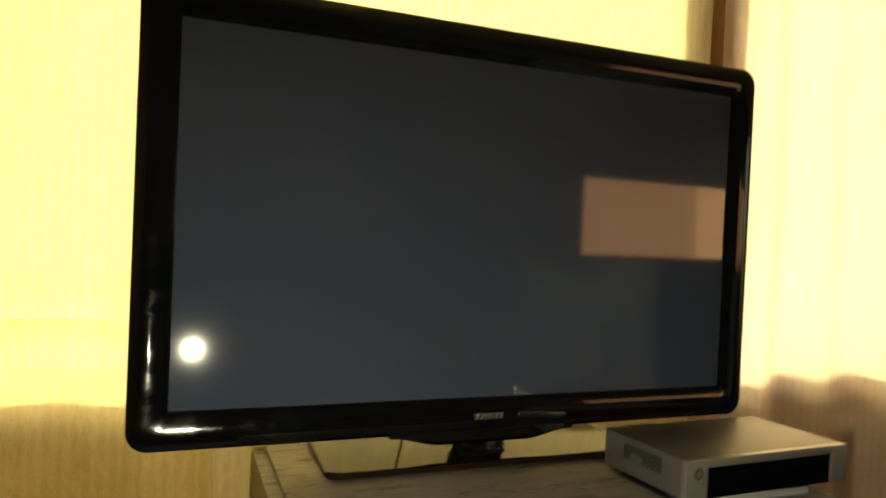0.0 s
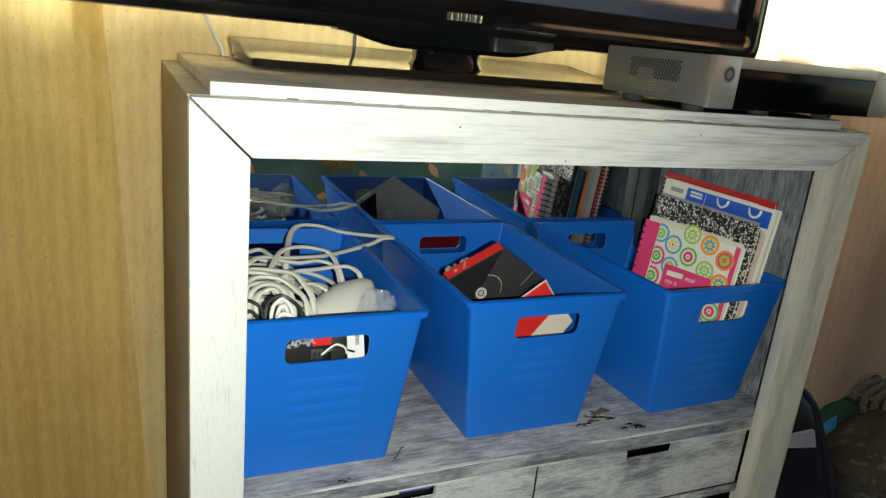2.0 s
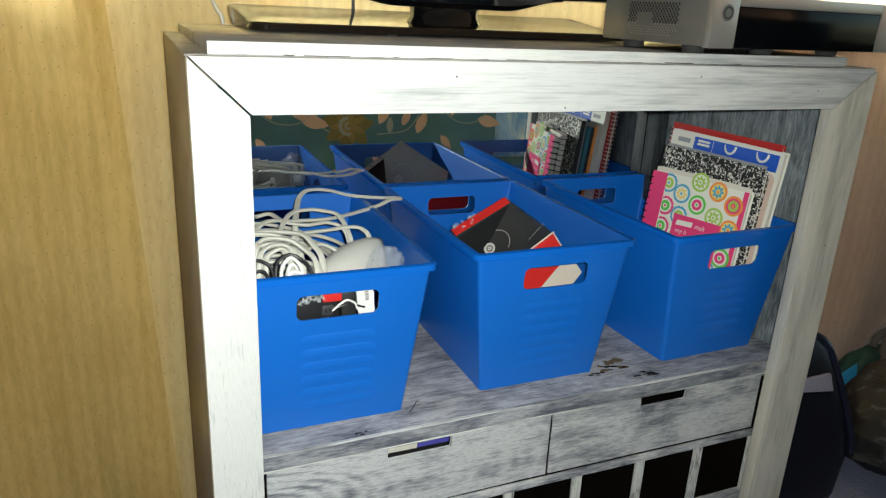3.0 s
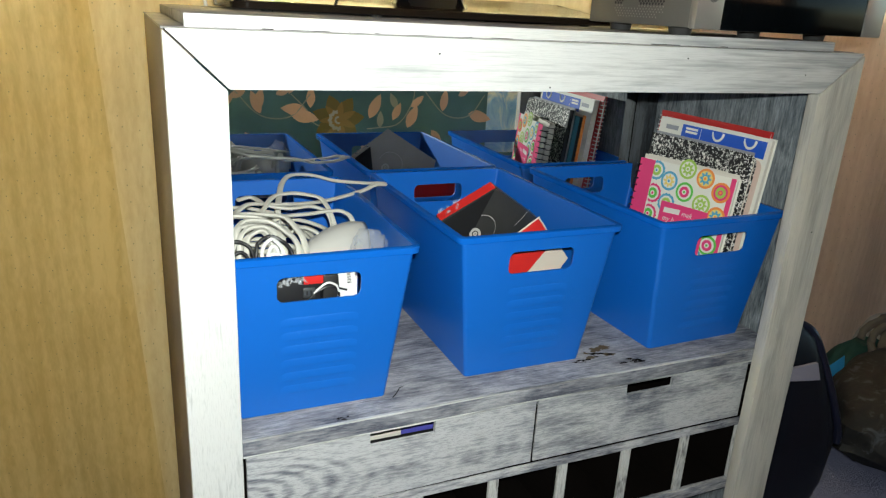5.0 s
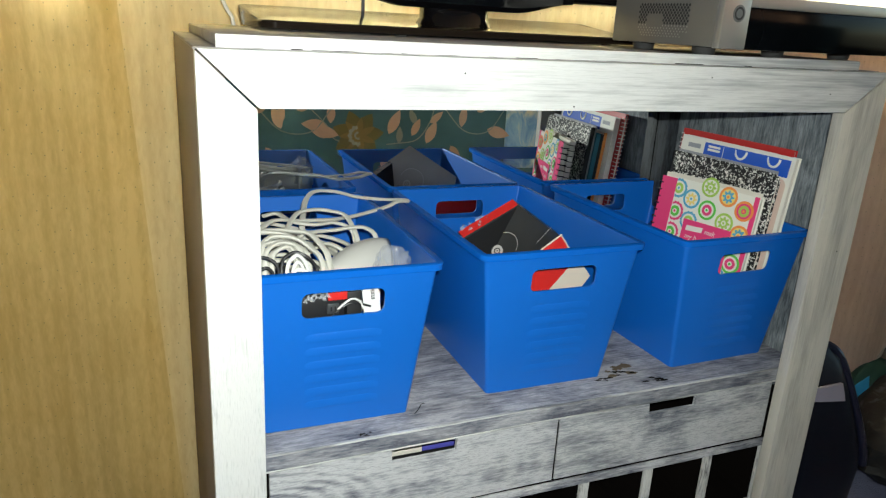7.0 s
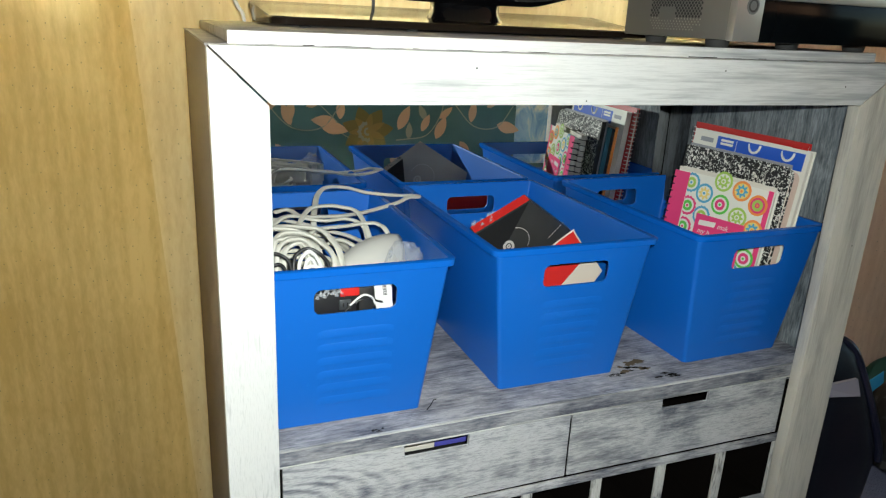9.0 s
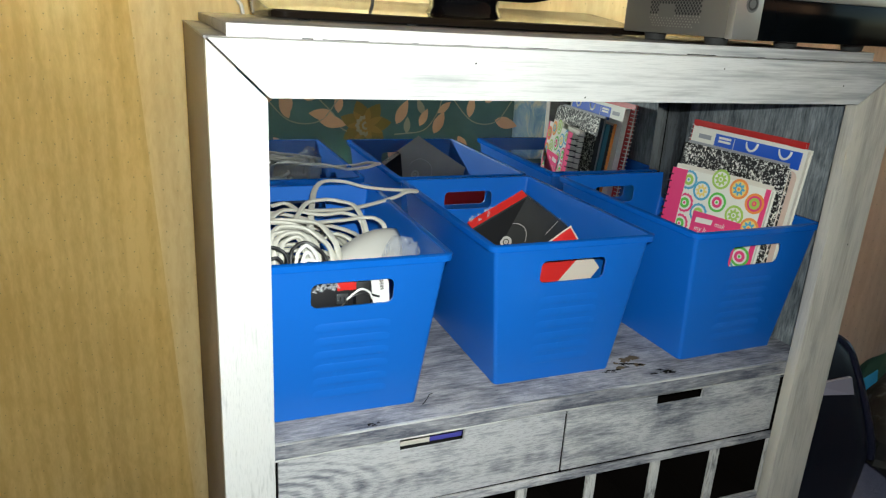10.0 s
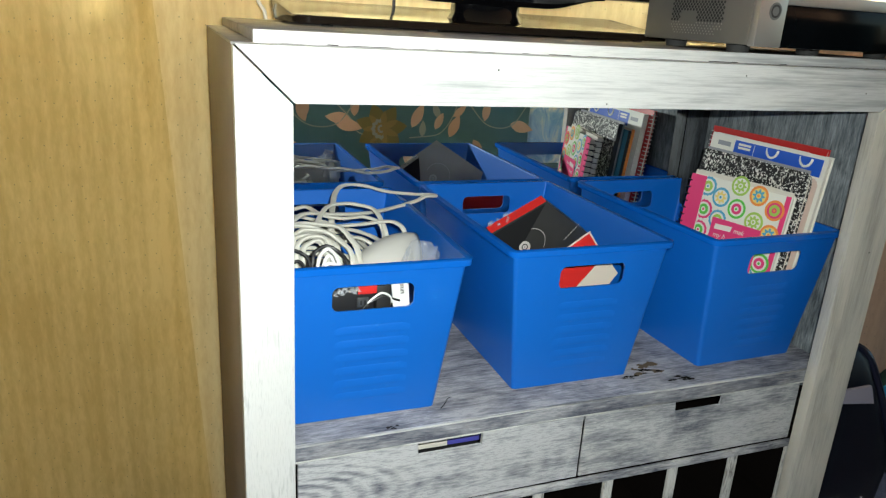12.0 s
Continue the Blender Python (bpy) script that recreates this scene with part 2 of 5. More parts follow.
pale_gold = fabric("pale_gold_curtain_cloth", (0.81, 0.655, 0.35), (0.67, 0.505, 0.24), (0.98, 0.86, 0.50))
gold_cloth = fabric("gold_curtain_cloth", (0.70, 0.525, 0.215), (0.53, 0.37, 0.125), (0.98, 0.86, 0.50))
beige_cloth = fabric("beige_curtain_cloth", (0.80, 0.62, 0.52), (0.67, 0.49, 0.40), (0.98, 0.84, 0.55))
stained = washed("stained_window_wood", 2, (0.36, 0.20, 0.07), (0.18, 0.09, 0.03), 0.7, 0.0, 0.4)
plaster = mat("plaster", (0.55, 0.47, 0.36), 0.9)
finish(plaster, mix(plaster, noise_of(plaster, coords(plaster, (4, 4, 4)), 1, 5), (0.48, 0.40, 0.30), (0.60, 0.52, 0.41)), None,
       noise_of(plaster, coords(plaster, (60, 60, 60)), 1, 4), 0.3)
wall_blue = mat("blue_grey_paint", (0.30, 0.34, 0.42), 0.85)
finish(wall_blue, mix(wall_blue, noise_of(wall_blue, coords(wall_blue, (3, 3, 3)), 1, 5), (0.25, 0.29, 0.37), (0.35, 0.39, 0.46)), None,
       noise_of(wall_blue, coords(wall_blue, (60, 60, 60)), 1, 4), 0.3)
# the backdrop's brightness is its own emission, in place of outside light
glowing_tan = mat("glowing_tan", (0.5, 0.3, 0.18), 0.9)
glowing_tan.node_tree.nodes["Principled BSDF"].inputs["Emission Color"].default_value = (1.0, 0.55, 0.34, 1)
glowing_tan.node_tree.nodes["Principled BSDF"].inputs["Emission Strength"].default_value = 0.90
ceiling_m = mat("ceiling_paint", (0.62, 0.60, 0.56), 0.9)
finish(ceiling_m, None, None, noise_of(ceiling_m, coords(ceiling_m, (80, 80, 80)), 1, 4), 0.3)
carpet = mat("blue_grey_carpet", (0.10, 0.11, 0.16), 0.95)
cn = noise_of(carpet, coords(carpet, (220, 220, 220)), 1, 4, 0.7)
finish(carpet, mix(carpet, maths(carpet, "ADD", maths(carpet, "MULTIPLY", cn, 0.6), maths(carpet, "MULTIPLY", noise_of(carpet, coords(carpet, (9, 9, 9)), 1, 3), 0.4)),
                   (0.085, 0.092, 0.175), (0.32, 0.34, 0.52)), None, cn, 0.9, 0.006)
teal_cloth = mat("teal_cloth", (0.03, 0.10, 0.11), 0.75)
finish(teal_cloth, mix(teal_cloth, noise_of(teal_cloth, coords(teal_cloth, (7, 7, 7)), 1, 5), (0.042, 0.130, 0.185), (0.075, 0.195, 0.265)), None,
       noise_of(teal_cloth, coords(teal_cloth, (300, 300, 300)), 1, 2), 0.2)
# pale blue colour carries the light on one part of the drape
lit_cloth = mat("lit_drape_cloth", (0.40, 0.48, 0.62), 0.45)
finish(lit_cloth, ramp(lit_cloth, noise_of(lit_cloth, coords(lit_cloth, (8, 8, 5)), 1, 4, 0.6, 1.2),
                        [(0.38, (0.13, 0.34, 0.80)), (0.50, (0.34, 0.60, 0.92)), (0.62, (0.84, 0.90, 0.92))]))
leaf_print = mat("salmon_print", (0.56, 0.40, 0.33), 0.75)
olive_print = mat("olive_print", (0.17, 0.155, 0.065), 0.75)
grey_print = mat("sage_print", (0.28, 0.34, 0.34), 0.75)
bark_print = mat("brown_print", (0.05, 0.035, 0.03), 0.75)
camo = mat("dark_mottled_cloth", (0.03, 0.03, 0.025), 0.7)
finish(camo, ramp(camo, noise_of(camo, coords(camo, (28, 28, 28)), 1, 4, 0.6, 0.8),
                  [(0.42, (0.003, 0.003, 0.004)), (0.57, (0.009, 0.008, 0.006)), (0.68, (0.060, 0.064, 0.075))]), None,
       noise_of(camo, coords(camo, (120, 120, 120)), 1, 3), 0.5)
dark_green = mat("dark_green_cloth", (0.008, 0.048, 0.036), 0.7)
cyan_paper = mat("cyan_paper", (0.05, 0.36, 0.70), 0.6)
rope_m = mat("rope", (0.10, 0.085, 0.068), 0.85)
navy_plastic = mat("black_navy_plastic", (0.0022, 0.0026, 0.006), 0.42)
navy_plastic.node_tree.nodes["Principled BSDF"].inputs["Specular IOR Level"].default_value = 0.2
navy_rim = mat("navy_plastic", (0.006, 0.007, 0.018), 0.30)
label_white = mat("grey_label", (0.22, 0.205, 0.26), 0.6)
shell_m = mat("off_white_plastic", (0.52, 0.51, 0.48), 0.30)
burn = mat("burn_mark", (0.010, 0.009, 0.008), 0.9)
burn.node_tree.nodes["Principled BSDF"].inputs["Specular IOR Level"].default_value = 0.05
brown_stain = mat("brown_stain", (0.11, 0.08, 0.045), 0.9)
indigo = mat("indigo_paper", (0.07, 0.07, 0.38), 0.6)


# ---- mesh helpers ----
def mesh_of(name, bm, materials, smooth=True):
    me = bpy.data.meshes.new(name)
    bmesh.ops.recalc_face_normals(bm, faces=bm.faces)
    bm.to_mesh(me)
    bm.free()
    for m in materials if isinstance(materials, (list, tuple)) else [materials]:
        me.materials.append(m)
    if smooth:
        me.shade_smooth()
        me.set_sharp_from_angle(angle=radians(35))
    return me


def part(name, bm, materials, parent, label="", smooth=True):
    ob = new(name, mesh_of(name, bm, materials, smooth))
    ob.parent = parent
    if label:
        ob["label"] = label
    return ob


def thing(name, label, category, group="", kind="", bm=None, materials=None, at=(0, 0, 0)):
    ob = new(name, mesh_of(name, bm, materials) if bm else None)
    ob.location = at
    return tagged(ob, label, category, group, kind)


def add_box(bm, x0, x1, y0, y1, z0, z1, bevel=0.0015, m=0, index=0):
    made = bmesh.ops.create_cube(bm, size=1.0)["verts"]
    for v in made:
        v.co = Vector((x0 + (v.co.x + 0.5) * (x1 - x0), y0 + (v.co.y + 0.5) * (y1 - y0), z0 + (v.co.z + 0.5) * (z1 - z0)))
    faces = list({f for v in made for f in v.link_faces})
    if bevel:
        got = bmesh.ops.bevel(bm, geom=list({e for v in made for e in v.link_edges}), offset=bevel, segments=2, affect="EDGES", profile=0.6)
        faces = got["faces"] + [f for f in faces if f.is_valid]
    for f in faces:
        if f.is_valid:
            f.material_index = index
    return bm


def box(x0, x1, y0, y1, z0, z1, bevel=0.0015):
    return add_box(bmesh.new(), x0, x1, y0, y1, z0, z1, bevel)


def prism(bm, points, way, index=0):
    """A flat outline (list of Vectors) pushed along way."""
    low = [bm.verts.new(p) for p in points]
    high = [bm.verts.new(Vector(p) + Vector(way)) for p in points]
    n = len(points)
    faces = [bm.faces.new(low), bm.faces.new(high[::-1])]
    for i in range(n):
        faces.append(bm.faces.new((low[i], high[i], high[(i + 1) % n], low[(i + 1) % n])))
    for f in faces:
        f.material_index = index
    return bm


def loft(bm, rings, close=True, caps=(False, False), index=0):
    rows = [[bm.verts.new(p) for p in ring] for ring in rings]
    n = len(rows[0])
    for a, b in zip(rows, rows[1:]):
        for i in range(n if close else n - 1):
            f = bm.faces.new((a[i], a[(i + 1) % n], b[(i + 1) % n], b[i]))
            f.material_index = index
    for want, row in zip(caps, (rows[0], rows[-1])):
        if want:
            bm.faces.new(row).material_index = index
    return rows


def spline(points, steps=8):
    """A smooth line through the points."""
    p = [Vector(q) for q in points]
    p = [2 * p[0] - p[1]] + p + [2 * p[-1] - p[-2]]
    out = []
    for i in range(1, len(p) - 2):
        a, b, c, d = p[i - 1:i + 3]
        for k in range(steps):
            t = k / steps
            out.append(0.5 * (2 * b + (c - a) * t + (2 * a - 5 * b + 4 * c - d) * t * t + (3 * b - a - 3 * c + d) * t ** 3))
    return out + [p[-2]]


def tube(bm, points, r, sides=8, flat=1.0, index=0):
    """A round or flattened cord along a line of points."""
    up = Vector((0, 0, 1))
    rings = []
    for i, q in enumerate(points):
        t = (points[min(i + 1, len(points) - 1)] - points[max(i - 1, 0)]).normalized()
        a = t.cross(up)
        a = a.normalized() if a.length > 0.05 else t.cross(Vector((1, 0, 0))).normalized()
        b = a.cross(t)
        rings.append([q + r * flat * math.cos(s) * a + r * math.sin(s) * b for s in (2 * math.pi * k / sides for k in range(sides))])
    loft(bm, rings, True, (True, True), index)
    return bm


def rounded(w0, w1, h0, h1, r, steps=5):
    """Rounded outline in two axes, anticlockwise from the low right corner's arc."""
    out = []
    for cx, cy, a0 in ((w1 - r, h0 + r, -90), (w1 - r, h1 - r, 0), (w0 + r, h1 - r, 90), (w0 + r, h0 + r, 180)):
        for k in range(steps + 1):
            a = radians(a0 + 90 * k / steps)
            out.append((cx + r * math.cos(a), cy + r * math.sin(a)))
    return out


def disc(bm, at, u, v, r0, r1, index=0, sides=20, wave=0.0, lobes=8, lift=0.0):
    """A flat ring or, with r0 = 0, a disc, in the plane of u and v."""
    n = u.cross(v).normalized() * lift
    ring = lambda r: [at + n + r * (1 + wave * math.cos(lobes * a)) * (math.cos(a) * u + math.sin(a) * v) for a in (2 * math.pi * k / sides for k in range(sides))]
    if r0:
        loft(bm, [ring(r0), ring(r1)], True, (False, False), index)
    else:
        bm.faces.new([bm.verts.new(p) for p in ring(r1)]).material_index = index


# ---- the room ----
def wall_piece(name, label, pieces, m):
    bm = bmesh.new()
    for p in pieces:
        add_box(bm, *p, bevel=0)
    return tagged(new(name, mesh_of(name, bm, m, False)), label, "wall", kind="structure")


XL, XR, YB, YF, ZC = -1.6, 4.75, -3.0, 0.60, 2.35
fl = new("floor", mesh_of("floor", box(XL - 0.1, XR + 0.1, YB - 0.1, YF + 0.14, FLOOR - 0.08, FLOOR, 0), carpet, False))
tagged(fl, "blue-grey looped pile carpet, worn and flecked", "floor", kind="structure")
ce = new("ceiling", mesh_of("ceiling", box(XL - 0.1, XR + 0.1, YB - 0.1, YF + 0.14, ZC, ZC + 0.1, 0), ceiling_m, False))
tagged(ce, "plain off-white painted ceiling", "ceiling", kind="structure")
SILL = 0.912
W0, W1, W2, W3, WT = -1.15, 1.046, 1.140, 2.6, 2.1
wall_piece("wall_north", "plastered window wall behind the curtains", [
    (XL, XR, YF, YF + 0.12, FLOOR, SILL), (XL, XR, YF, YF + 0.12, WT, ZC), (XL, W0, YF, YF + 0.12, SILL, WT), (W3, XR, YF, YF + 0.12, SILL, WT)], plaster)
SX0, SX1, SZ0, SZ1 = 2.90, 4.60, 1.12, 1.76   # a window in the far wall
wall_piece("wall_south", "blue-grey painted wall opposite the television", [
    (XL, XR, YB - 0.1, YB, FLOOR, SZ0), (XL, XR, YB - 0.1, YB, SZ1, ZC), (XL, SX0, YB - 0.1, YB, SZ0, SZ1), (SX1, XR, YB - 0.1, YB, SZ0, SZ1)], wall_blue)
far = tagged(new("window_3"), "small window in the far wall onto a glowing tan backdrop", "window", kind="structure")
bm = bmesh.new()
for p in ((SX0, SX1, SZ0, SZ0 + 0.03), (SX0, SX1, SZ1 - 0.03, SZ1), (SX0, SX0 + 0.03, SZ0 + 0.03, SZ1 - 0.03), (SX1 - 0.03, SX1, SZ0 + 0.03, SZ1 - 0.03)):
    add_box(bm, p[0], p[1], YB - 0.07, YB - 0.03, p[2], p[3], 0.003)
part("window_frame", bm, stained, far)
outside = new("backdrop", mesh_of("backdrop", box(SX0 - 1.0, SX1 + 1.0, YB - 0.82, YB - 0.80, FLOOR, 2.6, 0), glowing_tan, False))
tagged(outside, "plain tan backdrop outside the far window, bright by its own glow", "backdrop", kind="structure")
wall_piece("wall_west", "plain dim plastered side wall", [(XL - 0.1, XL, YB - 0.1, YF + 0.12, FLOOR, ZC)], plaster)
EY0, EY1, EZ0, EZ1 = -2.80, -0.55, 0.45, 2.15  # an unseen window, added to light the drape and far wall
wall_piece("wall_east", "plain plastered side wall with an added opening", [
    (XR, XR + 0.1, YB - 0.1, YF + 0.12, FLOOR, EZ0), (XR, XR + 0.1, YB - 0.1, YF + 0.12, EZ1, ZC), (XR, XR + 0.1, YB - 0.1, EY0, EZ0, EZ1), (XR, XR + 0.1, EY1, YF + 0.12, EZ0, EZ1)], plaster)
added_side_window = tagged(new("added_window_4"), "unseen tall side window, added to bring in blue daylight", "window", kind="structure")
bm = bmesh.new()
for p in ((EY0, EY1, EZ0, EZ0 + 0.04), (EY0, EY1, EZ1 - 0.04, EZ1), (EY0, EY0 + 0.04, EZ0 + 0.04, EZ1 - 0.04), (EY1 - 0.04, EY1, EZ0 + 0.04, EZ1 - 0.04)):
    add_box(bm, XR + 0.03, XR + 0.07, p[0], p[1], p[2], p[3], 0.003)
part("window_frame", bm, stained, added_side_window)


def window(name, x0, x1):
    w = tagged(new(name), "sunlit window with stained wooden frame behind curtains", "window", kind="structure")
    bm = bmesh.new()
    for p in ((x0, x1, SILL, SILL + 0.05), (x0, x1, WT - 0.05, WT), (x0, x0 + 0.05, SILL + 0.05, WT - 0.05), (x1 - 0.05, x1, SILL + 0.05, WT - 0.05)):
        add_box(bm, p[0], p[1], YF + 0.05, YF + 0.09, p[2], p[3], 0.003)
    part("window_frame", bm, stained, w)
    pane = part("pane", box(x0 + 0.05, x1 - 0.05, YF + 0.068, YF + 0.072, SILL + 0.05, WT - 0.05, 0), clear, w)
    pane.visible_shadow = False
    part("window_sill", box(x0, x1, YF - 0.02, YF + 0.05, SILL - 0.025, SILL, 0.004), stained, w)


window("window_1", W0, W1)
window("window_2", W2, W3)
tagged(new("trim", mesh_of("trim", box(W1, W2, 0.525, YF + 0.12, SILL - 0.02, WT, 0.004), stained)),
       "brown stained wooden post between the two windows", "trim", kind="structure")


def curtain(name, label, x0, x1, z0, z1, y0, m, seed, hem, folds, slant=0.0, slant_left=0.0):
    nx, nz = int((x1 - x0) / 0.008), 90
    bm = bmesh.new()
    rows = []
    for j in range(nz + 1):
        row = []
        for i in range(nx + 1):
            x = x0 + (x1 - x0) * i / nx
            zb = z0 + hem(x)
            z = zb + (z1 - zb) * j / nz
            x += (0.82 - z) * (slant * i + slant_left * (nx - i)) / nx
            y = y0 + folds(x, z) + 0.009 * noise.noise(Vector((x * 5, seed, z * 3))) + 0.0030 * noise.noise(Vector((x * 22, seed, z * 9)))
            row.append(bm.verts.new((x, y, z)))
        rows.append(row)
    for a, b in zip(rows, rows[1:]):
        for i in range(nx):
            bm.faces.new((a[i], a[i + 1], b[i + 1], b[i]))
    ob = thing(name, label, "curtain", bm=bm, materials=m)
    return ob


def smooth(a, b, x):
    t = min(1.0, max(0.0, (x - a) / (b - a)))
    return t * t * (3 - 2 * t)


def left_folds(x, z):
    edge = -0.075 + 0.056 * (0.82 - z)
    away = max(0.0, edge - x)
    recede = 0.022 * smooth(0.06, 0.16, away) * (1 - smooth(0.20, 0.42, away))
    wrinkle = 0.007 * math.exp(-((z - 1.03) / 0.10) ** 2) * math.sin(z * 75 + 2 * math.sin(3 * x))
    return (0.013 + 0.005 * math.sin(2 * z)) * math.sin(12.0 * x + 0.8 * math.sin(3 * z)) - 0.012 + recede + wrinkle


def right_folds(x, z):
    return 0.020 * math.sin(24 * x + 1.3 * math.sin(5 * x)) * smooth(1.0, 1.2, x) + 0.012 * math.sin(9 * x + 1)


def middle_folds(x, z):
    return (0.013 + 0.005 * math.sin(2 * z)) * math.sin(12.0 * x + 0.8 * math.sin(3 * z)) + 0.004


curtain("curtain", "long gold dotted curtain glowing with daylight above the sill", -1.45, -0.075, FLOOR + 0.03, 2.2, 0.495, gold_cloth, 3.1,
        lambda x: 0.01 * math.sin(5 * x), left_folds, 0.056)
curtain("curtain", "paler gold dotted curtain panel hanging behind the cabinet", -0.115, 1.054, FLOOR + 0.03, 2.2, 0.495, pale_gold, 3.1,
        lambda x: 0.01 * math.sin(5 * x), middle_folds, 0.0, 0.056)
curtain("curtain", "pleated beige curtain with its hem raised above the floor", 1.086, 3.0, FLOOR + 0.03, 2.2, 0.50, beige_cloth, 8.7,
        lambda x: 0.14 * smooth(1.66, 1.95, x), right_folds)
rod = thing("curtain_rod", "brown wooden curtain rod above the windows", "curtain rod")
part("rod", tube(bmesh.new(), [Vector((-1.5, 0.5, 2.215)), Vector((0.8, 0.5, 2.215)), Vector((3.05, 0.5, 2.215))], 0.012, 12), stained, rod)
for x in (-1.4, 1.06, 2.95):
    part("bracket", box(x - 0.01, x + 0.01, 0.5, YF, 2.19, 2.203, 0.002), stained, rod)


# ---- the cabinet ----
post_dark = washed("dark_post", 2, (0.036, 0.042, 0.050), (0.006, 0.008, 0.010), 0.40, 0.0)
H, W, D = 0.80, 0.96, 0.468
cabinet = thing("tv_cabinet", "whitewashed wooden console cabinet with mitred front frame and mirrored back", "cabinet")
F = 0.0595             # width of the frame's board at the left
FT = 0.0577            # at the top
FR = 0.0776            # at the right
V = Vector


def board(outline, m, label=""):
    bm = prism(bmesh.new(), [V((x, 0.0, z)) for x, z in outline], (0, 0.020, 0))
    bmesh.ops.bevel(bm, geom=list(bm.edges), offset=0.0018, segments=2, affect="EDGES", profile=0.6)
    return part("frame_board", bm, m, cabinet, label)


def droop(x):
    return 0.0046 * max(0.0, 0.45 - x) / 0.40


def sag(bm):
    """The shelf and the drawer under it hang a little lower towards the left side."""
    bmesh.ops.bisect_plane(bm, geom=list(bm.verts) + list(bm.edges) + list(bm.faces), plane_co=(0.45, 0, 0), plane_no=(1, 0, 0))
    for v in bm.verts:
        v.co.z -= droop(v.co.x)
    return bm


gap = 0.0009           # the open mitre joints
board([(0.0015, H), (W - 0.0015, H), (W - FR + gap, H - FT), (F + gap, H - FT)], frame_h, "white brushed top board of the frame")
board([(0, H - 0.0015), (F - gap, H - FT - gap), (F - gap, FLOOR + 0.07), (0, FLOOR)], frame_v)
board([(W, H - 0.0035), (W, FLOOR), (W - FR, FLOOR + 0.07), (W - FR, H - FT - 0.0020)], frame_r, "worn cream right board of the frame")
board([(0.004, FLOOR + 0.001), (F, FLOOR + 0.068), (W - FR, FLOOR + 0.068), (W - 0.004, FLOOR + 0.001)], frame_h)
# dark strips behind the mitres paint the shade in the open joints
for (x0, z0), (x1, z1) in (((0.002, H - 0.002), (F, H - FT)), ((W - 0.002, H - 0.003), (W - FR, H - FT - 0.001))):
    part("joint_shade_strip", prism(bmesh.new(), [V((x0, 0.0202, z0)), V((x1, 0.0202, z1)), V((x1, 0.0202, z1 + 0.006)), V((x0 + (0.006 if x1 > x0 else -0.006), 0.0202, z0))], (0, 0.0006, 0)), shade_dark_wood, cabinet)
part("side_panel", box(0.0, 0.030, 0.021, D, FLOOR, H - 0.002, 0.002), [wash_side], cabinet, "taupe painted outer side")
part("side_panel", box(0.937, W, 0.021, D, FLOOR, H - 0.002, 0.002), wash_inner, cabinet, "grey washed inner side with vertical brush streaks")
part("top_board", box(0.0, W, 0.021, D, H - 0.002, H + 0.0005, 0.0), wash_top, cabinet)
part("top_panel", box(0.0225, 0.9205, 0.026, D - 0.004, H + 0.001, H + 0.0137, 0.002), [wash_top], cabinet, "grey washed top panel")
part("top_moulding", box(0.0220, 0.9210, 0.0235, 0.0262, H - 0.0005, H + 0.0134, 0.0008), frame_h, cabinet, "white worn front edge of the top")
part("back_panel", box(0.030, 0.937, D - 0.014, D, FLOOR, H - 0.002, 0), shade_dark_wood, cabinet)
part("corner_post", box(0.909, 0.9365, 0.408, 0.4405, 0.328, H - 0.003, 0.002), post_dark, cabinet, "dark rear corner post")
part("mirror", box(0.031, 0.9085, 0.4414, 0.4474, 0.312, H - 0.004, 0), mirror_m, cabinet, "mirror lining the back of the opening")
part("shelf", sag(box(0.031, 0.9365, 0.024, 0.4408, 0.3040, 0.3268, 0.002)), wash_shelf, cabinet, "grey streaked whitewashed shelf")
part("shelf_edge", sag(box(0.061, 0.900, 0.0205, 0.0236, 0.3046, 0.3245, 0.0008)), wash_face, cabinet)
part("shelf_lip", sag(box(0.061, 0.900, 0.0196, 0.0238, 0.3024, 0.3044, 0.0007)), wash_lip, cabinet, "worn white lower edge of the shelf")
part("shelf_lip", sag(box(0.061, 0.900, 0.0190, 0.0238, 0.3248, 0.3274, 0.0009)), wash_lip, cabinet, "worn white front edge of the shelf")
part("drawer_rail", box(0.031, 0.9365, 0.028, 0.0325, 0.1755, 0.1890, 0.0012), wash_edge, cabinet)
part("bottom_board", box(0.031, 0.9365, 0.028, 0.036, 0.046, 0.066, 0.0015), wash_edge, cabinet)
# cubby linings and divider backs, coloured black for the shade inside
part("inner_panel", box(0.031, 0.050, 0.032, 0.44, 0.0665, 0.1750, 0), shade_dark_wood, cabinet)
part("inner_panel", box(0.031, 0.9365, 0.061, 0.44, 0.1757, 0.189, 0), shade_dark_wood, cabinet)
part("inner_panel", box(0.031, 0.936, 0.0365, 0.44, 0.046, 0.0655, 0), shade_dark_wood, cabinet)
part("inner_panel", box(0.9345, 0.9368, 0.034, 0.44, 0.0660, 0.1750, 0), shade_dark_wood, cabinet)
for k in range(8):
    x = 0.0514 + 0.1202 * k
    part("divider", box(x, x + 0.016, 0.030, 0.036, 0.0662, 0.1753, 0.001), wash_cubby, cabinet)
    part("divider_panel", box(x + 0.003, x + 0.013, 0.0365, 0.44, 0.0657, 0.1753, 0), shade_dark_wood, cabinet)


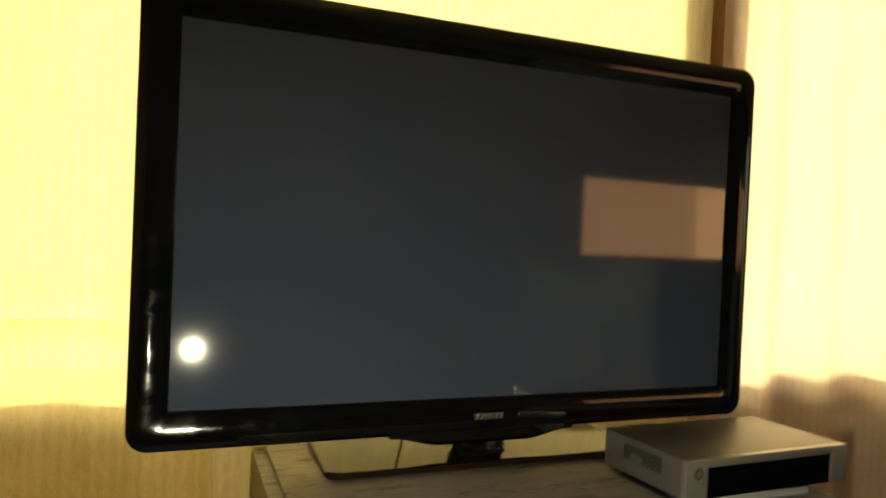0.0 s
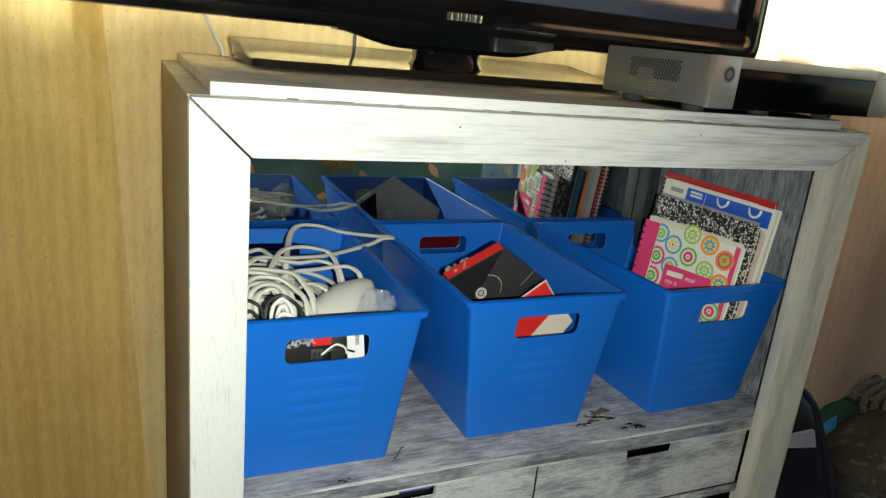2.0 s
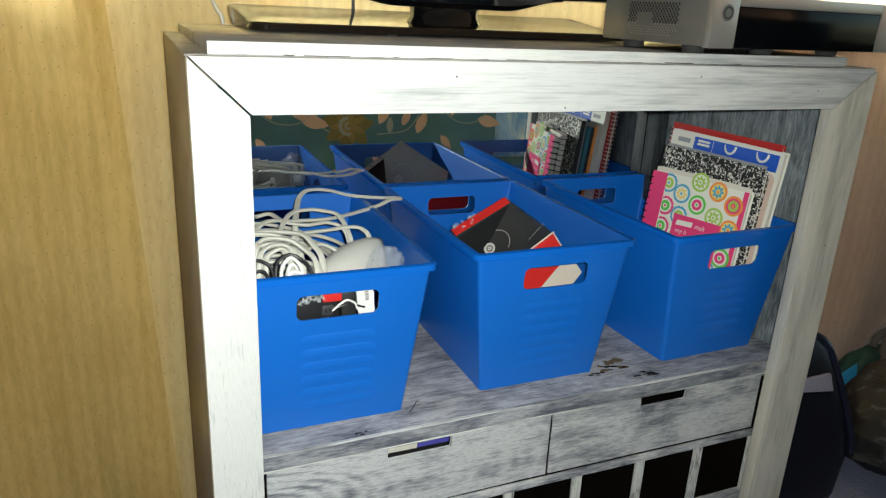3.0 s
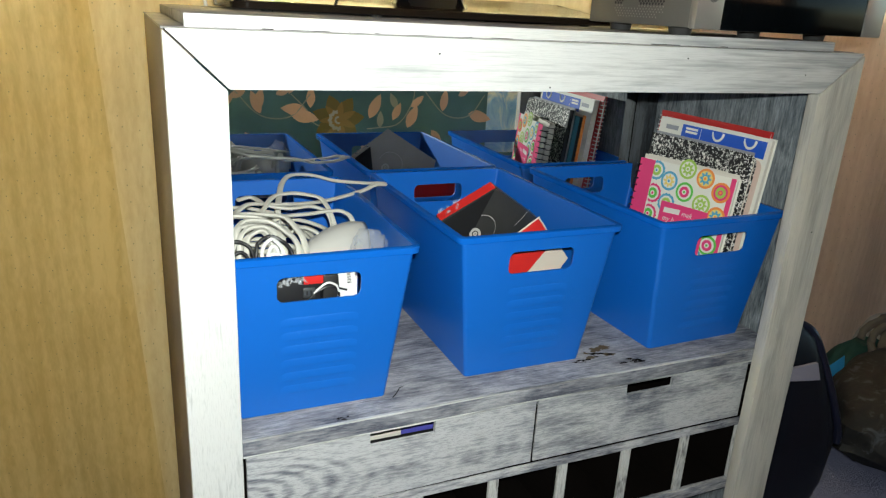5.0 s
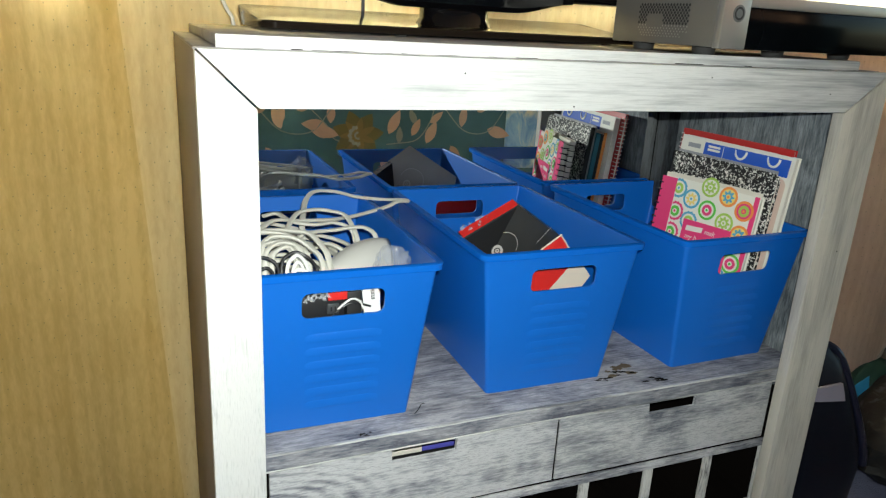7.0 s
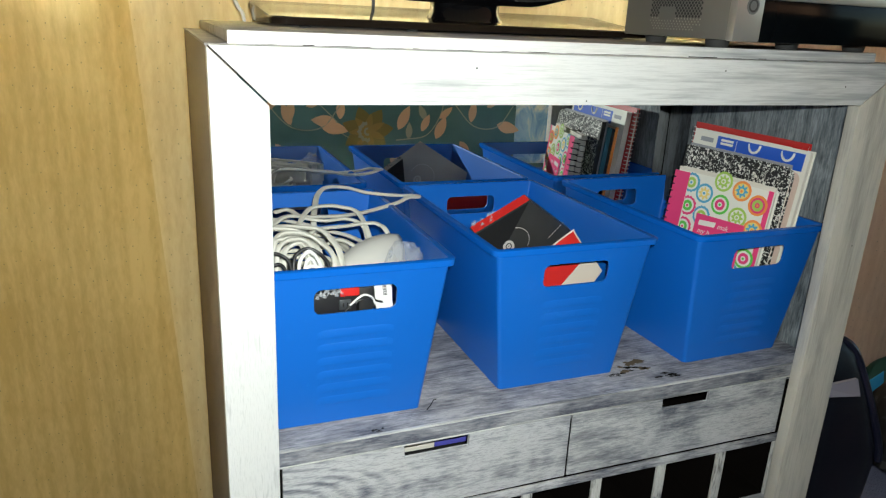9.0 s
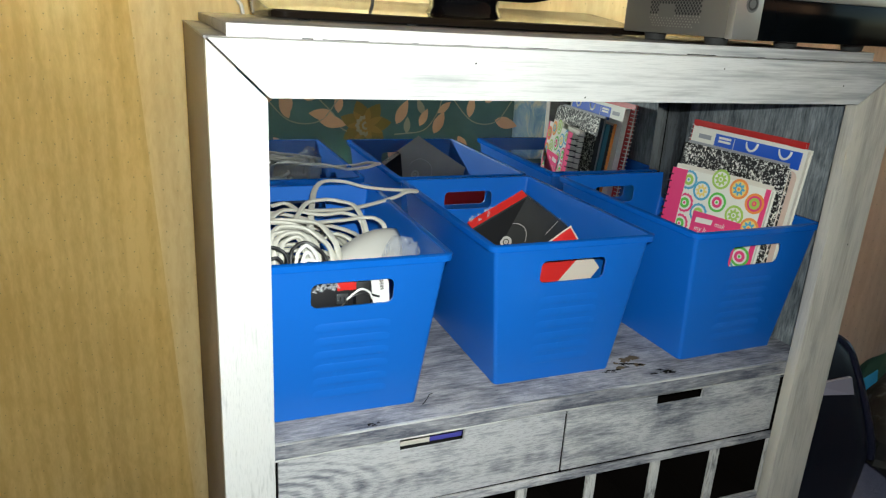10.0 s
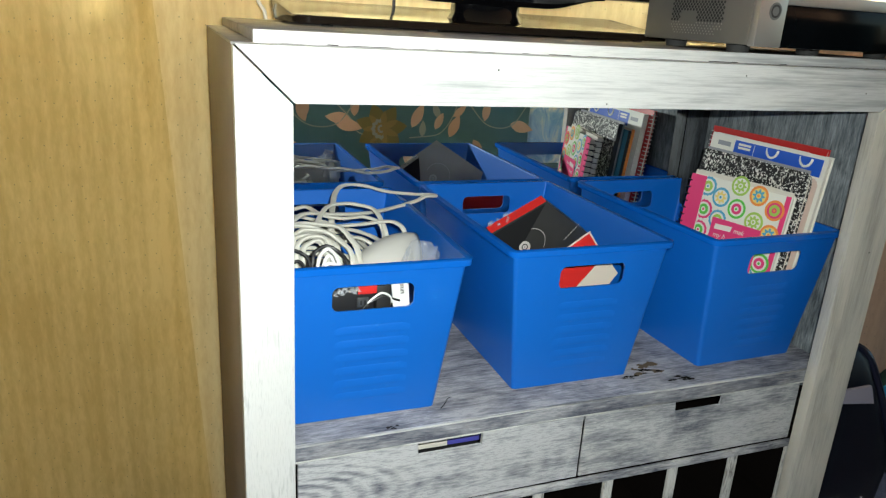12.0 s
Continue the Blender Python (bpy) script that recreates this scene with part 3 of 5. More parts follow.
def drawer(x0, x1, s0, s1, m):
    """A drawer with a notch cut in the top of its front as a grip."""
    z0, z1, n = 0.1925, 0.3022, 0.2757
    bm = prism(bmesh.new(), [V((x, 0.030, z)) for x, z in ((x0, z0), (x1, z0), (x1, z1), (s1, z1), (s1, n), (s0, n), (s0, z1), (x0, z1))], (0, 0.006, 0))
    bmesh.ops.bevel(bm, geom=[e for e in bm.edges], offset=0.0009, segments=1, affect="EDGES")
    sag(bm)
    d = part("drawer", bm, m, cabinet, "grey streaked drawer with notched grip")
    part("drawer_bottom", box(x0 + 0.01, x1 - 0.01, 0.038, 0.36, z0 + 0.004, z0 + 0.010, 0), shade_dark_wood, d)
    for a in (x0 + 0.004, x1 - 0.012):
        part("drawer_side", box(a, a + 0.008, 0.038, 0.36, z0 + 0.011, z1 - 0.02, 0), shade_dark_wood, d)


rnd = random.Random(8)
x = 0.05
while x < 0.90:
    ln = rnd.uniform(0.006, 0.075)
    part("paint_chip", box(x, min(x + ln, 0.915), 0.0229, 0.0236, H - 0.0004 + rnd.uniform(0, 0.0006), H + rnd.uniform(0.0006, 0.0015), 0), shade_dark_wood, cabinet)
    x += ln + rnd.uniform(0.003, 0.035)
for cx, cz in ((0.430, 0.7475), (0.632, 0.786), (0.285, 0.783), (0.846, 0.768), (0.930, 0.53)):
    bm = bmesh.new()
    disc(bm, V((cx, -0.0004, cz)), V((1, 0, 0)), V((0, 0, 1)), 0, 0.0011, 0, 10)
    part("nail_hole", bm, shade_dark_wood, cabinet)
# black strips that paint the shade in the gaps around the drawers
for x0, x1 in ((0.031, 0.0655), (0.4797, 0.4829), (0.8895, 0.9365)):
    part("gap_shade_strip", box(x0, x1, 0.0325, 0.0350, 0.1897, 0.2880, 0), shade_dark_wood, cabinet)
part("gap_shade_strip", box(0.066, 0.889, 0.0365, 0.0375, 0.1897, 0.1923, 0), shade_dark_wood, cabinet)
drawer(0.066, 0.4795, 0.2257, 0.3197, wash_drawer)
drawer(0.4831, 0.8893, 0.6413, 0.7315, wash_drawer_b)
support_black = mat("drawer_shade_black", (0.003, 0.003, 0.0035), 0.8)
leaflet = thing("leaflet", "white, green and indigo papers lying in the drawer", "paper")
part("sheet", box(0.20, 0.298, 0.104, 0.30, 0.2310, 0.2400, 0.0005), paper, leaflet)
part("sheet", box(0.262, 0.294, 0.107, 0.30, 0.2402, 0.2410, 0.0002), dark_green, leaflet, "green sheet")
part("sheet", box(0.299, 0.390, 0.105, 0.30, 0.2310, 0.2400, 0.0005), indigo, leaflet, "indigo sheet")
# added block that carries the sheets, black to paint the drawer's inner shade
part("folder", box(0.19, 0.40, 0.130, 0.30, 0.2005, 0.2308, 0.001), support_black, leaflet, "added support under the papers, black for the drawer's shade")


def blotch(name, label, m, x, y, z, size, seed, squash=0.6):
    bm = bmesh.new()
    bits = random.Random(seed)
    for k in range(9):
        cx, cy = x + bits.uniform(-1, 1) * size, y + bits.uniform(-1, 1) * size * squash
        r = size * bits.uniform(0.10, 0.50)
        top = [bm.verts.new((cx + r * (1 + 0.9 * noise.noise(V((k * 3.3, 1.7 * math.cos(a), 1.7 * math.sin(a))))) * math.cos(a),
                             cy + r * squash * (1 + 0.9 * noise.noise(V((k * 1.7, math.cos(a) * 2.4, math.sin(a) * 2.4)))) * math.sin(a), z + 0.0003 + 0.00005 * k))
               for a in (2 * math.pi * i / 22 for i in range(22))]
        bm.faces.new(top)
    return part(name, bm, m, cabinet, label)


blotch("stain", "brown paint stain on the shelf", brown_stain, 0.613, 0.086, 0.3269, 0.026, 4)
blotch("stain", "black burn mark on the shelf", burn, 0.653, 0.045, 0.3271, 0.020, 9, 0.35)
blotch("stain", "small black burn marks on the shelf", burn, 0.619, 0.078, 0.3273, 0.016, 12, 0.4)
blotch("stain", "small black burn marks on the shelf", burn, 0.578, 0.066, 0.3271, 0.012, 5, 0.35)
blotch("stain", "black knot in the shelf's edge", burn, 0.1885, 0.028, 0.3271 - droop(0.1885), 0.007, 2)
part("scratch", tube(bmesh.new(), spline([(x_, y_, 0.3270 - droop(x_)) for x_, y_ in ((0.266, 0.058), (0.276, 0.069), (0.284, 0.080), (0.289, 0.081))], 4), 0.0006, 5), burn, cabinet)


# ---- baskets ----
BW, BL, BH = 0.249, 0.3745, 0.2205


def basket_rings():
    def ring(z, grow):
        t = z / BH
        ix, jx, iyf, iyb = 0.0285 * (1 - t), 0.0265 * (1 - t), 0.0225 * (1 - t), 0.0080 * (1 - t)
        return [V((x, y, z)) for x, y in rounded(ix - grow, BW - jx + grow, iyf - grow, BL - iyb + grow, max(0.003, 0.0065 + grow), 4)]
    return ring


def basket(x, y, rest, turn, label):
    """A tapered bin with a rolled rim, grip slots in both ends and moulded ribs on the front."""
    ob = thing("storage_basket", label, "basket", "baskets on the shelf")
    ring = basket_rings()
    bm = bmesh.new()
    n, T = 5, 0.0028
    holes = {}
    grips = ((0.0755, 0.1795, 0.1590, 0.1925), (0.0775, 0.1725, 0.1650, 0.1975))   # the front and back slots, across and up
    for grow in (0.0, -T):
        levels = (0.0, BH) if grow == 0 else (T, BH)
        low, high = ring(levels[0], grow), ring(levels[1], grow)
        k = len(low)
        lv, hv = [bm.verts.new(p) for p in low], [bm.verts.new(p) for p in high]
        ends = {n * 4 - 1: 0, n * 2 - 1: 1}          # the flat spans of the front and of the back
        for i in range(k):
            j = (i + 1) % k
            if i not in ends:
                bm.faces.new((lv[i], lv[j], hv[j], hv[i]))
                continue
            a, b, c, d = lv[i], lv[j], hv[j], hv[i]

            def on_wall(px, pz):
                t = (pz - levels[0]) / (levels[1] - levels[0])
                y_ = a.co.y + (d.co.y - a.co.y) * t
                return V((px, y_, pz))
            loop = rounded(*grips[ends[i]], 0.009, 4)
            pts = [bm.verts.new(on_wall(*p)) for p in loop]
            quad = [pts[0:5], pts[5:10], pts[10:15], pts[15:20]]      # low right, high right, high left, low left
            low_right, low_left = (a, b) if a.co.x > b.co.x else (b, a)
            high_right, high_left = (d, c) if d.co.x > c.co.x else (c, d)
            outer = [low_right, high_right, high_left, low_left]
            for q in range(4):
                for e in range(4):
                    bm.faces.new((outer[q], quad[q][e], quad[q][e + 1]))
                bm.faces.new((outer[q], quad[q][4], quad[(q + 1) % 4][0], outer[(q + 1) % 4]))
            if grow == 0.0:
                holes[i] = pts
            else:
                for e in range(20):
                    bm.faces.new((holes[i][e], holes[i][(e + 1) % 20], pts[(e + 1) % 20], pts[e]))
        bm.faces.new(lv)
    part("body", bm, blue, ob)
    bm = bmesh.new()
    loft(bm, [ring(BH - 0.0005, -T), ring(BH + 0.0008, -T + 0.0006), ring(BH + 0.0012, 0.004), ring(BH, 0.0068), ring(BH - 0.008, 0.0072), ring(BH - 0.008, 0.0052), ring(BH - 0.002, 0.001)])
    part("rim", bm, rim_blue, ob)
    for k in range(6):
        z = 0.034 + 0.0195 * k
        yy = 0.0225 * (1 - z / BH) - 0.0002
        bm = bmesh.new()
        rings = []
        for s in range(13):
            a = s / 12
            swell = min(1.0, math.sin(math.pi * a) * 3)
            px = 0.080 + 0.098 * a
            rings.append([V((px, yy - 0.00075 * swell * math.sin(q) * (1 if 0 < q < math.pi else 0), z + 0.0068 * math.cos(q))) for q in (math.pi * h / 6 for h in range(7))])
        loft(bm, rings, False)
        part("rib", bm, blue, ob)
    ob.matrix_world = pose(x, y, rest, 0, 0, turn)
    return ob


basket(0.0354, 0.0433, 0.3260, -0.3, "royal blue plastic basket full of white cables and adaptors")
basket(0.3544, 0.0545, 0.3271, 0.2, "royal blue plastic basket holding an open black and red box")
basket(0.6790, 0.0480, 0.3271, 1.6, "royal blue plastic basket filled with upright notebooks")


# ---- in the first basket: cables ----
def cord(label, points, r, m, flat=1.0, steps=8):
    ob = thing("cable", label, "cable", "cables in the basket")
    part("cord", tube(bmesh.new(), spline(points, steps), r, 8, flat), m, ob)
    return ob


def coil(cx, cy, cz, rx, ry, turns, tilt, lift, seed):
    rnd = random.Random(seed)
    out = []
    for k in range(int(turns * 9)):
        a = 2 * math.pi * k / 9 + seed
        g = 1 + rnd.uniform(-0.16, 0.14)
        dx, dy = rx * g * math.cos(a), ry * g * math.sin(a)
        out.append((cx + dx, cy + dy, cz + dx * tilt[0] + dy * tilt[1] + lift * k / 9 + rnd.uniform(-0.003, 0.003)))
    return out


cord("white flat extension cord looped out over the basket's rim", [
    (0.150, 0.235, 0.500), (0.154, 0.260, 0.536), (0.164, 0.300, 0.550), (0.178, 0.345, 0.560), (0.199, 0.376, 0.564), (0.232, 0.378, 0.562), (0.268, 0.372, 0.553), (0.311, 0.355, 0.551),
    (0.337, 0.338, 0.5535), (0.341, 0.332, 0.5525), (0.322, 0.326, 0.5540), (0.300, 0.318, 0.5480), (0.249, 0.300, 0.542), (0.208, 0.280, 0.543), (0.154, 0.260, 0.549), (0.111, 0.240, 0.557), (0.085, 0.215, 0.550)], 0.0027, white_cable, 1.7)
LOOSE = (
    [(0.114, 0.200, 0.540), (0.143, 0.250, 0.561), (0.173, 0.270, 0.562), (0.198, 0.270, 0.559), (0.220, 0.260, 0.552), (0.226, 0.220, 0.530), (0.224, 0.200, 0.50)],
    [(0.120, 0.190, 0.530), (0.142, 0.200, 0.546), (0.160, 0.210, 0.546), (0.190, 0.220, 0.544), (0.222, 0.225, 0.545), (0.240, 0.220, 0.544), (0.250, 0.205, 0.534), (0.249, 0.190, 0.50)],
    [(0.100, 0.270, 0.556), (0.121, 0.280, 0.556), (0.136, 0.250, 0.552), (0.166, 0.240, 0.548), (0.201, 0.250, 0.546), (0.224, 0.240, 0.535), (0.230, 0.225, 0.50)],
    [(0.150, 0.195, 0.520), (0.171, 0.190, 0.534), (0.188, 0.180, 0.531), (0.202, 0.170, 0.520)])
for line in LOOSE:
    cord("white cord lying in loose loops across the basket", line, 0.0027, white_cable, 1.5)
SHEAF = (
    [(0.070, 0.190, 0.550), (0.084, 0.190, 0.557), (0.103, 0.190, 0.558), (0.128, 0.180, 0.558), (0.146, 0.170, 0.556), (0.156, 0.155, 0.546), (0.163, 0.140, 0.534), (0.165, 0.125, 0.510)],
    [(0.066, 0.172, 0.560), (0.080, 0.170, 0.562), (0.108, 0.165, 0.560), (0.134, 0.155, 0.550), (0.150, 0.140, 0.537), (0.161, 0.120, 0.515)],
    [(0.079, 0.150, 0.545), (0.084, 0.155, 0.553), (0.097, 0.160, 0.558), (0.123, 0.155, 0.556), (0.141, 0.145, 0.545), (0.153, 0.130, 0.533), (0.155, 0.120, 0.505)],
    [(0.074, 0.130, 0.530), (0.080, 0.140, 0.551), (0.087, 0.145, 0.554), (0.109, 0.145, 0.555), (0.128, 0.140, 0.547), (0.135, 0.125, 0.538), (0.135, 0.110, 0.510)],
    [(0.078, 0.118, 0.515), (0.081, 0.125, 0.542), (0.086, 0.130, 0.551), (0.098, 0.135, 0.556), (0.115, 0.135, 0.555), (0.125, 0.125, 0.546), (0.127, 0.110, 0.510)],
    [(0.087, 0.115, 0.515), (0.089, 0.120, 0.543), (0.098, 0.125, 0.551), (0.112, 0.125, 0.553), (0.121, 0.120, 0.535), (0.123, 0.112, 0.510)])
for k, line in enumerate(SHEAF):
    cord("off-white cable bent over in a sheaf of strands", line, 0.0028, white_cable, 1.35)
    cord("off-white cable bent over in a sheaf of strands", [(x + 0.004 - 0.001 * k, y + 0.009, z - 0.004) for x, y, z in line], 0.0028, white_cable, 1.35)
for k, (cx, cy, cz, rx, ry, tr, seed, lx, ly) in enumerate((
        (0.112, 0.145, 0.482, 0.050, 0.062, 3.1, 1.0, -0.10, 0.15), (0.118, 0.130, 0.494, 0.046, 0.050, 2.6, 2.2, 0.05, 0.15),
        (0.150, 0.250, 0.492, 0.075, 0.055, 2.2, 5.3, 0.0, 0.15), (0.130, 0.200, 0.490, 0.060, 0.080, 2.5, 3.0, 0.1, 0.1), (0.120, 0.275, 0.510, 0.055, 0.060, 1.6, 0.4, -0.05, 0.1))):
    cord("coiled off-white cable in the basket", coil(cx, cy, cz, rx, ry, tr, (lx, ly), 0.009, seed), 0.0029, white_cable, 1.3, 6)
for line in ([(0.094, 0.093, 0.510), (0.097, 0.098, 0.537), (0.100, 0.100, 0.547), (0.114, 0.103, 0.553), (0.128, 0.100, 0.547), (0.139, 0.098, 0.534), (0.144, 0.094, 0.515)],
             [(0.062, 0.100, 0.545), (0.072, 0.100, 0.550), (0.082, 0.100, 0.547), (0.091, 0.098, 0.538), (0.096, 0.095, 0.512)],
             [(0.066, 0.092, 0.535), (0.078, 0.094, 0.538), (0.086, 0.093, 0.528), (0.088, 0.092, 0.510)]):
    cord("thin black cable coiled among the white cords", line, 0.0024, black_cable, 1.0, 6)
for line in ([(0.100, 0.089, 0.510), (0.103, 0.092, 0.540), (0.111, 0.094, 0.550), (0.117, 0.094, 0.551), (0.126, 0.092, 0.540), (0.134, 0.089, 0.512)],
             [(0.104, 0.087, 0.515), (0.111, 0.089, 0.532), (0.120, 0.089, 0.534), (0.131, 0.087, 0.528), (0.137, 0.086, 0.512)],
             [(0.108, 0.098, 0.512), (0.113, 0.101, 0.536), (0.121, 0.101, 0.538), (0.128, 0.098, 0.515)]):
    cord("thin white cable loop at the front of the basket", line, 0.0025, white_plastic, 1.0, 6)

bm = bmesh.new()
rings = []
for i in range(13):
    t = i / 12
    w, hgt = 0.033 * math.sin(math.pi * (0.06 + 0.80 * t)) ** 0.7, 0.043 * math.sin(math.pi * (0.06 + 0.60 * t)) ** 0.8
    base = V((0.156 + 0.106 * t, 0.148 + 0.042 * t, 0.494 + 0.004 * t))
    rings.append([base + V((-0.30 * w * math.cos(a), w * math.cos(a), hgt * math.sin(a))) for a in (math.pi * q / 12 for q in range(13))])
loft(bm, rings, False)
adaptor = thing("adaptor", "white glossy domed plastic adaptor among the cables", "adaptor")
shell = part("shell", bm, shell_m, adaptor)
solid = shell.modifiers.new("solid", "SOLIDIFY")
solid.thickness = 0.003
part("base", box(0.185, 0.245, 0.155, 0.185, 0.44, 0.499, 0.006), white_plastic, adaptor)

bag = thing("plastic_bag", "crumpled clear plastic bag beside the adaptor", "bag")
bm = bmesh.new()
bmesh.ops.create_icosphere(bm, subdivisions=3, radius=1.0)
for v in bm.verts:
    q = noise.noise(v.co * 2.1) + 0.6 * noise.noise(v.co * 5.0)
    v.co = V((0.251, 0.124, 0.518)) + V((v.co.x * 0.023, v.co.y * 0.030, v.co.z * 0.028)) * (1 + 0.35 * q)
part("film", bm, film, bag)
dark_metal2 = mat("plug_metal", (0.16, 0.17, 0.18), 0.3, 0.8)
pack = thing("charger", "black charger block showing through the grip slot", "charger")
part("block", box(0.098, 0.168, 0.062, 0.092, 0.462, 0.508, 0.004), black_cable, pack)
part("plug", box(0.145, 0.160, 0.0595, 0.0618, 0.484, 0.4975, 0.002), dark_metal2, pack)
for k in range(2):
    part("pin", box(0.149 + 0.005 * k, 0.1508 + 0.005 * k, 0.0588, 0.0596, 0.488, 0.4935, 0), matt_black, pack)
pack2 = thing("adaptor", "black adaptor with barcode label behind the grip slot", "adaptor")
part("block", box(0.171, 0.1905, 0.064, 0.09, 0.466, 0.510, 0.003), matt_black, pack2)
label_u, label_v = V((0.97, 0.0, 0.10)), V((-0.10, 0.0, 0.97))
at_label = lambda a, b, y_: V((0.1935, y_, 0.470)) + label_u * a + label_v * b
part("barcode_label", prism(bmesh.new(), [at_label(*q, 0.061) for q in ((0, 0), (0.0225, 0), (0.0225, 0.052), (0, 0.052))], (0, 0.0012, 0)), white_plastic, pack2)
for k in range(9):
    h0 = 0.028 + 0.0018 * k
    part("bar", prism(bmesh.new(), [at_label(*q, 0.0604) for q in ((0.011, h0), (0.016, h0), (0.016, h0 + (0.0006 if k % 2 else 0.0011)), (0.011, h0 + (0.0006 if k % 2 else 0.0011)))], (0, 0.0003, 0)), matt_black, pack2)
part("tag", box(0.146, 0.1705, 0.0595, 0.0635, 0.5015, 0.5165, 0.0015), card_red, pack2, "red tag")
part("sleeve", box(0.1715, 0.1925, 0.0625, 0.0635, 0.511, 0.526, 0.0003), white_plastic, pack2)
bm = bmesh.new()
rnd = random.Random(15)
for k in range(14):
    q = V((0.114 + 0.0022 * k, 0.0545 + rnd.uniform(0, 0.004), 0.507 + rnd.uniform(-0.004, 0.008)))
    prism(bm, [q, q + V((rnd.uniform(0.003, 0.008), 0.001, rnd.uniform(-0.004, 0.004))), q + V((rnd.uniform(0.0, 0.005), 0.003, rnd.uniform(0.003, 0.008)))], (0, 0.0004, 0))
part("wrap", bm, film, bag, "loose end of the clear film", smooth=False)


for k, (pts, m_) in enumerate((
        ([(0.158, 0.0580, 0.490), (0.166, 0.0565, 0.498), (0.176, 0.0565, 0.503), (0.186, 0.0570, 0.498), (0.190, 0.0580, 0.489)], white_plastic),
        ([(0.150, 0.0585, 0.480), (0.162, 0.0575, 0.492), (0.178, 0.0575, 0.497), (0.200, 0.0585, 0.490)], black_cable))):
    cord("thin cable pressed against the basket's grip slot", pts, 0.0014, m_, 1.0, 6)


# ---- in the second basket: the box ----
carton = thing("carton", "opened black and red cardboard box with a ring mark", "box")
A, B, C = V((0.387, 0.203, 0.526)), V((0.4685, 0.190, 0.577)), V((0.568, 0.220, 0.5125))
A0, C0 = V((0.405, 0.186, 0.345)), V((0.545, 0.200, 0.345))
FRONT, BACK = V((0, -0.002, 0)), V((-0.002, 0.013, 0.0055))
bm = bmesh.new()
ring_f = [bm.verts.new(q + FRONT) for q in (A, B, C, C0, A0)]
ring_b = [bm.verts.new(q + BACK) for q in (A, B, C, C0, A0)]
low_mid = A0 + (C0 - A0) * ((B.x - A0.x) / (C0.x - A0.x))
mid_f, mid_b = bm.verts.new(low_mid + FRONT), bm.verts.new(low_mid + BACK)
for quad in ((ring_f[0], ring_f[1], mid_f, ring_f[4]), (ring_f[1], ring_f[2], ring_f[3], mid_f)):
    bm.faces.new(quad)
for quad in ((ring_b[0], ring_b[1], mid_b, ring_b[4]), (ring_b[1], ring_b[2], ring_b[3], mid_b)):
    bm.faces.new(quad[::-1]).material_index = 1
ring_f.insert(4, mid_f)
ring_b.insert(4, mid_b)
for i in range(6):
    j = (i + 1) % 6
    bm.faces.new((ring_f[i], ring_b[i], ring_b[j], ring_f[j])).material_index = 2 if i == 0 else 0
part("box_body", bm, [card_grey, card_mirror_lit, card_red], carton)


def on_face(x_, z_, back=False, lift=0.0006):
    """A point of the box's front or back face over a given x and z."""
    low = A0 + (C0 - A0) * ((x_ - A0.x) / (C0.x - A0.x))
    e = A + (B - A) * ((x_ - A.x) / (B.x - A.x)) if x_ < B.x else B + (C - B) * ((x_ - B.x) / (C.x - B.x))
    y_ = low.y + (e.y - low.y) * (z_ - low.z) / (e.z - low.z)
    return V((x_, y_ + (BACK.y + 0.0016 + lift if back else FRONT.y - lift), z_))


def face_patch(name, points, m, label="", back=False, lift=0.0006):
    return part(name, prism(bmesh.new(), [on_face(x_, z_, back, lift) for x_, z_ in points], (0, 0.0003 if back else -0.0003, 0)), m, carton, label)


face_patch("black_corner", [(0.389, 0.5255), (0.4665, 0.5745), (0.4306, 0.498), (0.420, 0.47), (0.403, 0.47)], card_black, "black corner of the box", lift=0.0022)
face_patch("black_corner", [(0.3905, 0.5255), (0.4253, 0.5480), (0.4328, 0.4945), (0.434, 0.46), (0.403, 0.46)], card_black, "black corner of the box", back=True, lift=0.0012)


def ring_print(name, x_, z_, r0, r1, m, back=False, lift=0.0012, a0=0, a1=360):
    bm = bmesh.new()
    k_n = 28
    at = [radians(a0 + (a1 - a0) * k / k_n) for k in range(k_n + 1)]
    rows = [[bm.verts.new(on_face(x_ + r * math.cos(a), z_ + r * math.sin(a), back, lift)) for a in at] for r in (r0, r1)]
    for k in range(k_n):
        bm.faces.new((rows[0][k], rows[0][k + 1], rows[1][k + 1], rows[1][k]))
    part(name, bm, m, carton)


for back, (cx, cz), (dx, dz) in ((False, (0.4395, 0.5055), (0.4520, 0.5135)), (True, (0.4605, 0.5010), (0.4700, 0.5075))):
    ring_print("mark", cx, cz, 0.0052, 0.0092, print_grey, back, 0.0030)
    ring_print("mark_ring", cx, cz, 0.0010, 0.0034, print_grey, back, 0.0030)
    ring_print("mark_line", dx, dz, 0.0262 if back else 0.0205, 0.0272 if back else 0.0216, print_grey, back, 0.0026, -30 if back else -25, 150 if back else 110)
for k in range(9):
    x_ = 0.500 + 0.0052 * k
    z_ = 0.500 + 0.0036 * k
    face_patch("small_print", [(x_, z_), (x_ + 0.0036, z_ + 0.0025), (x_ + 0.0030, z_ + 0.0036), (x_ - 0.0006, z_ + 0.0011)], print_grey, lift=0.0012)
bm = bmesh.new()
rnd = random.Random(5)
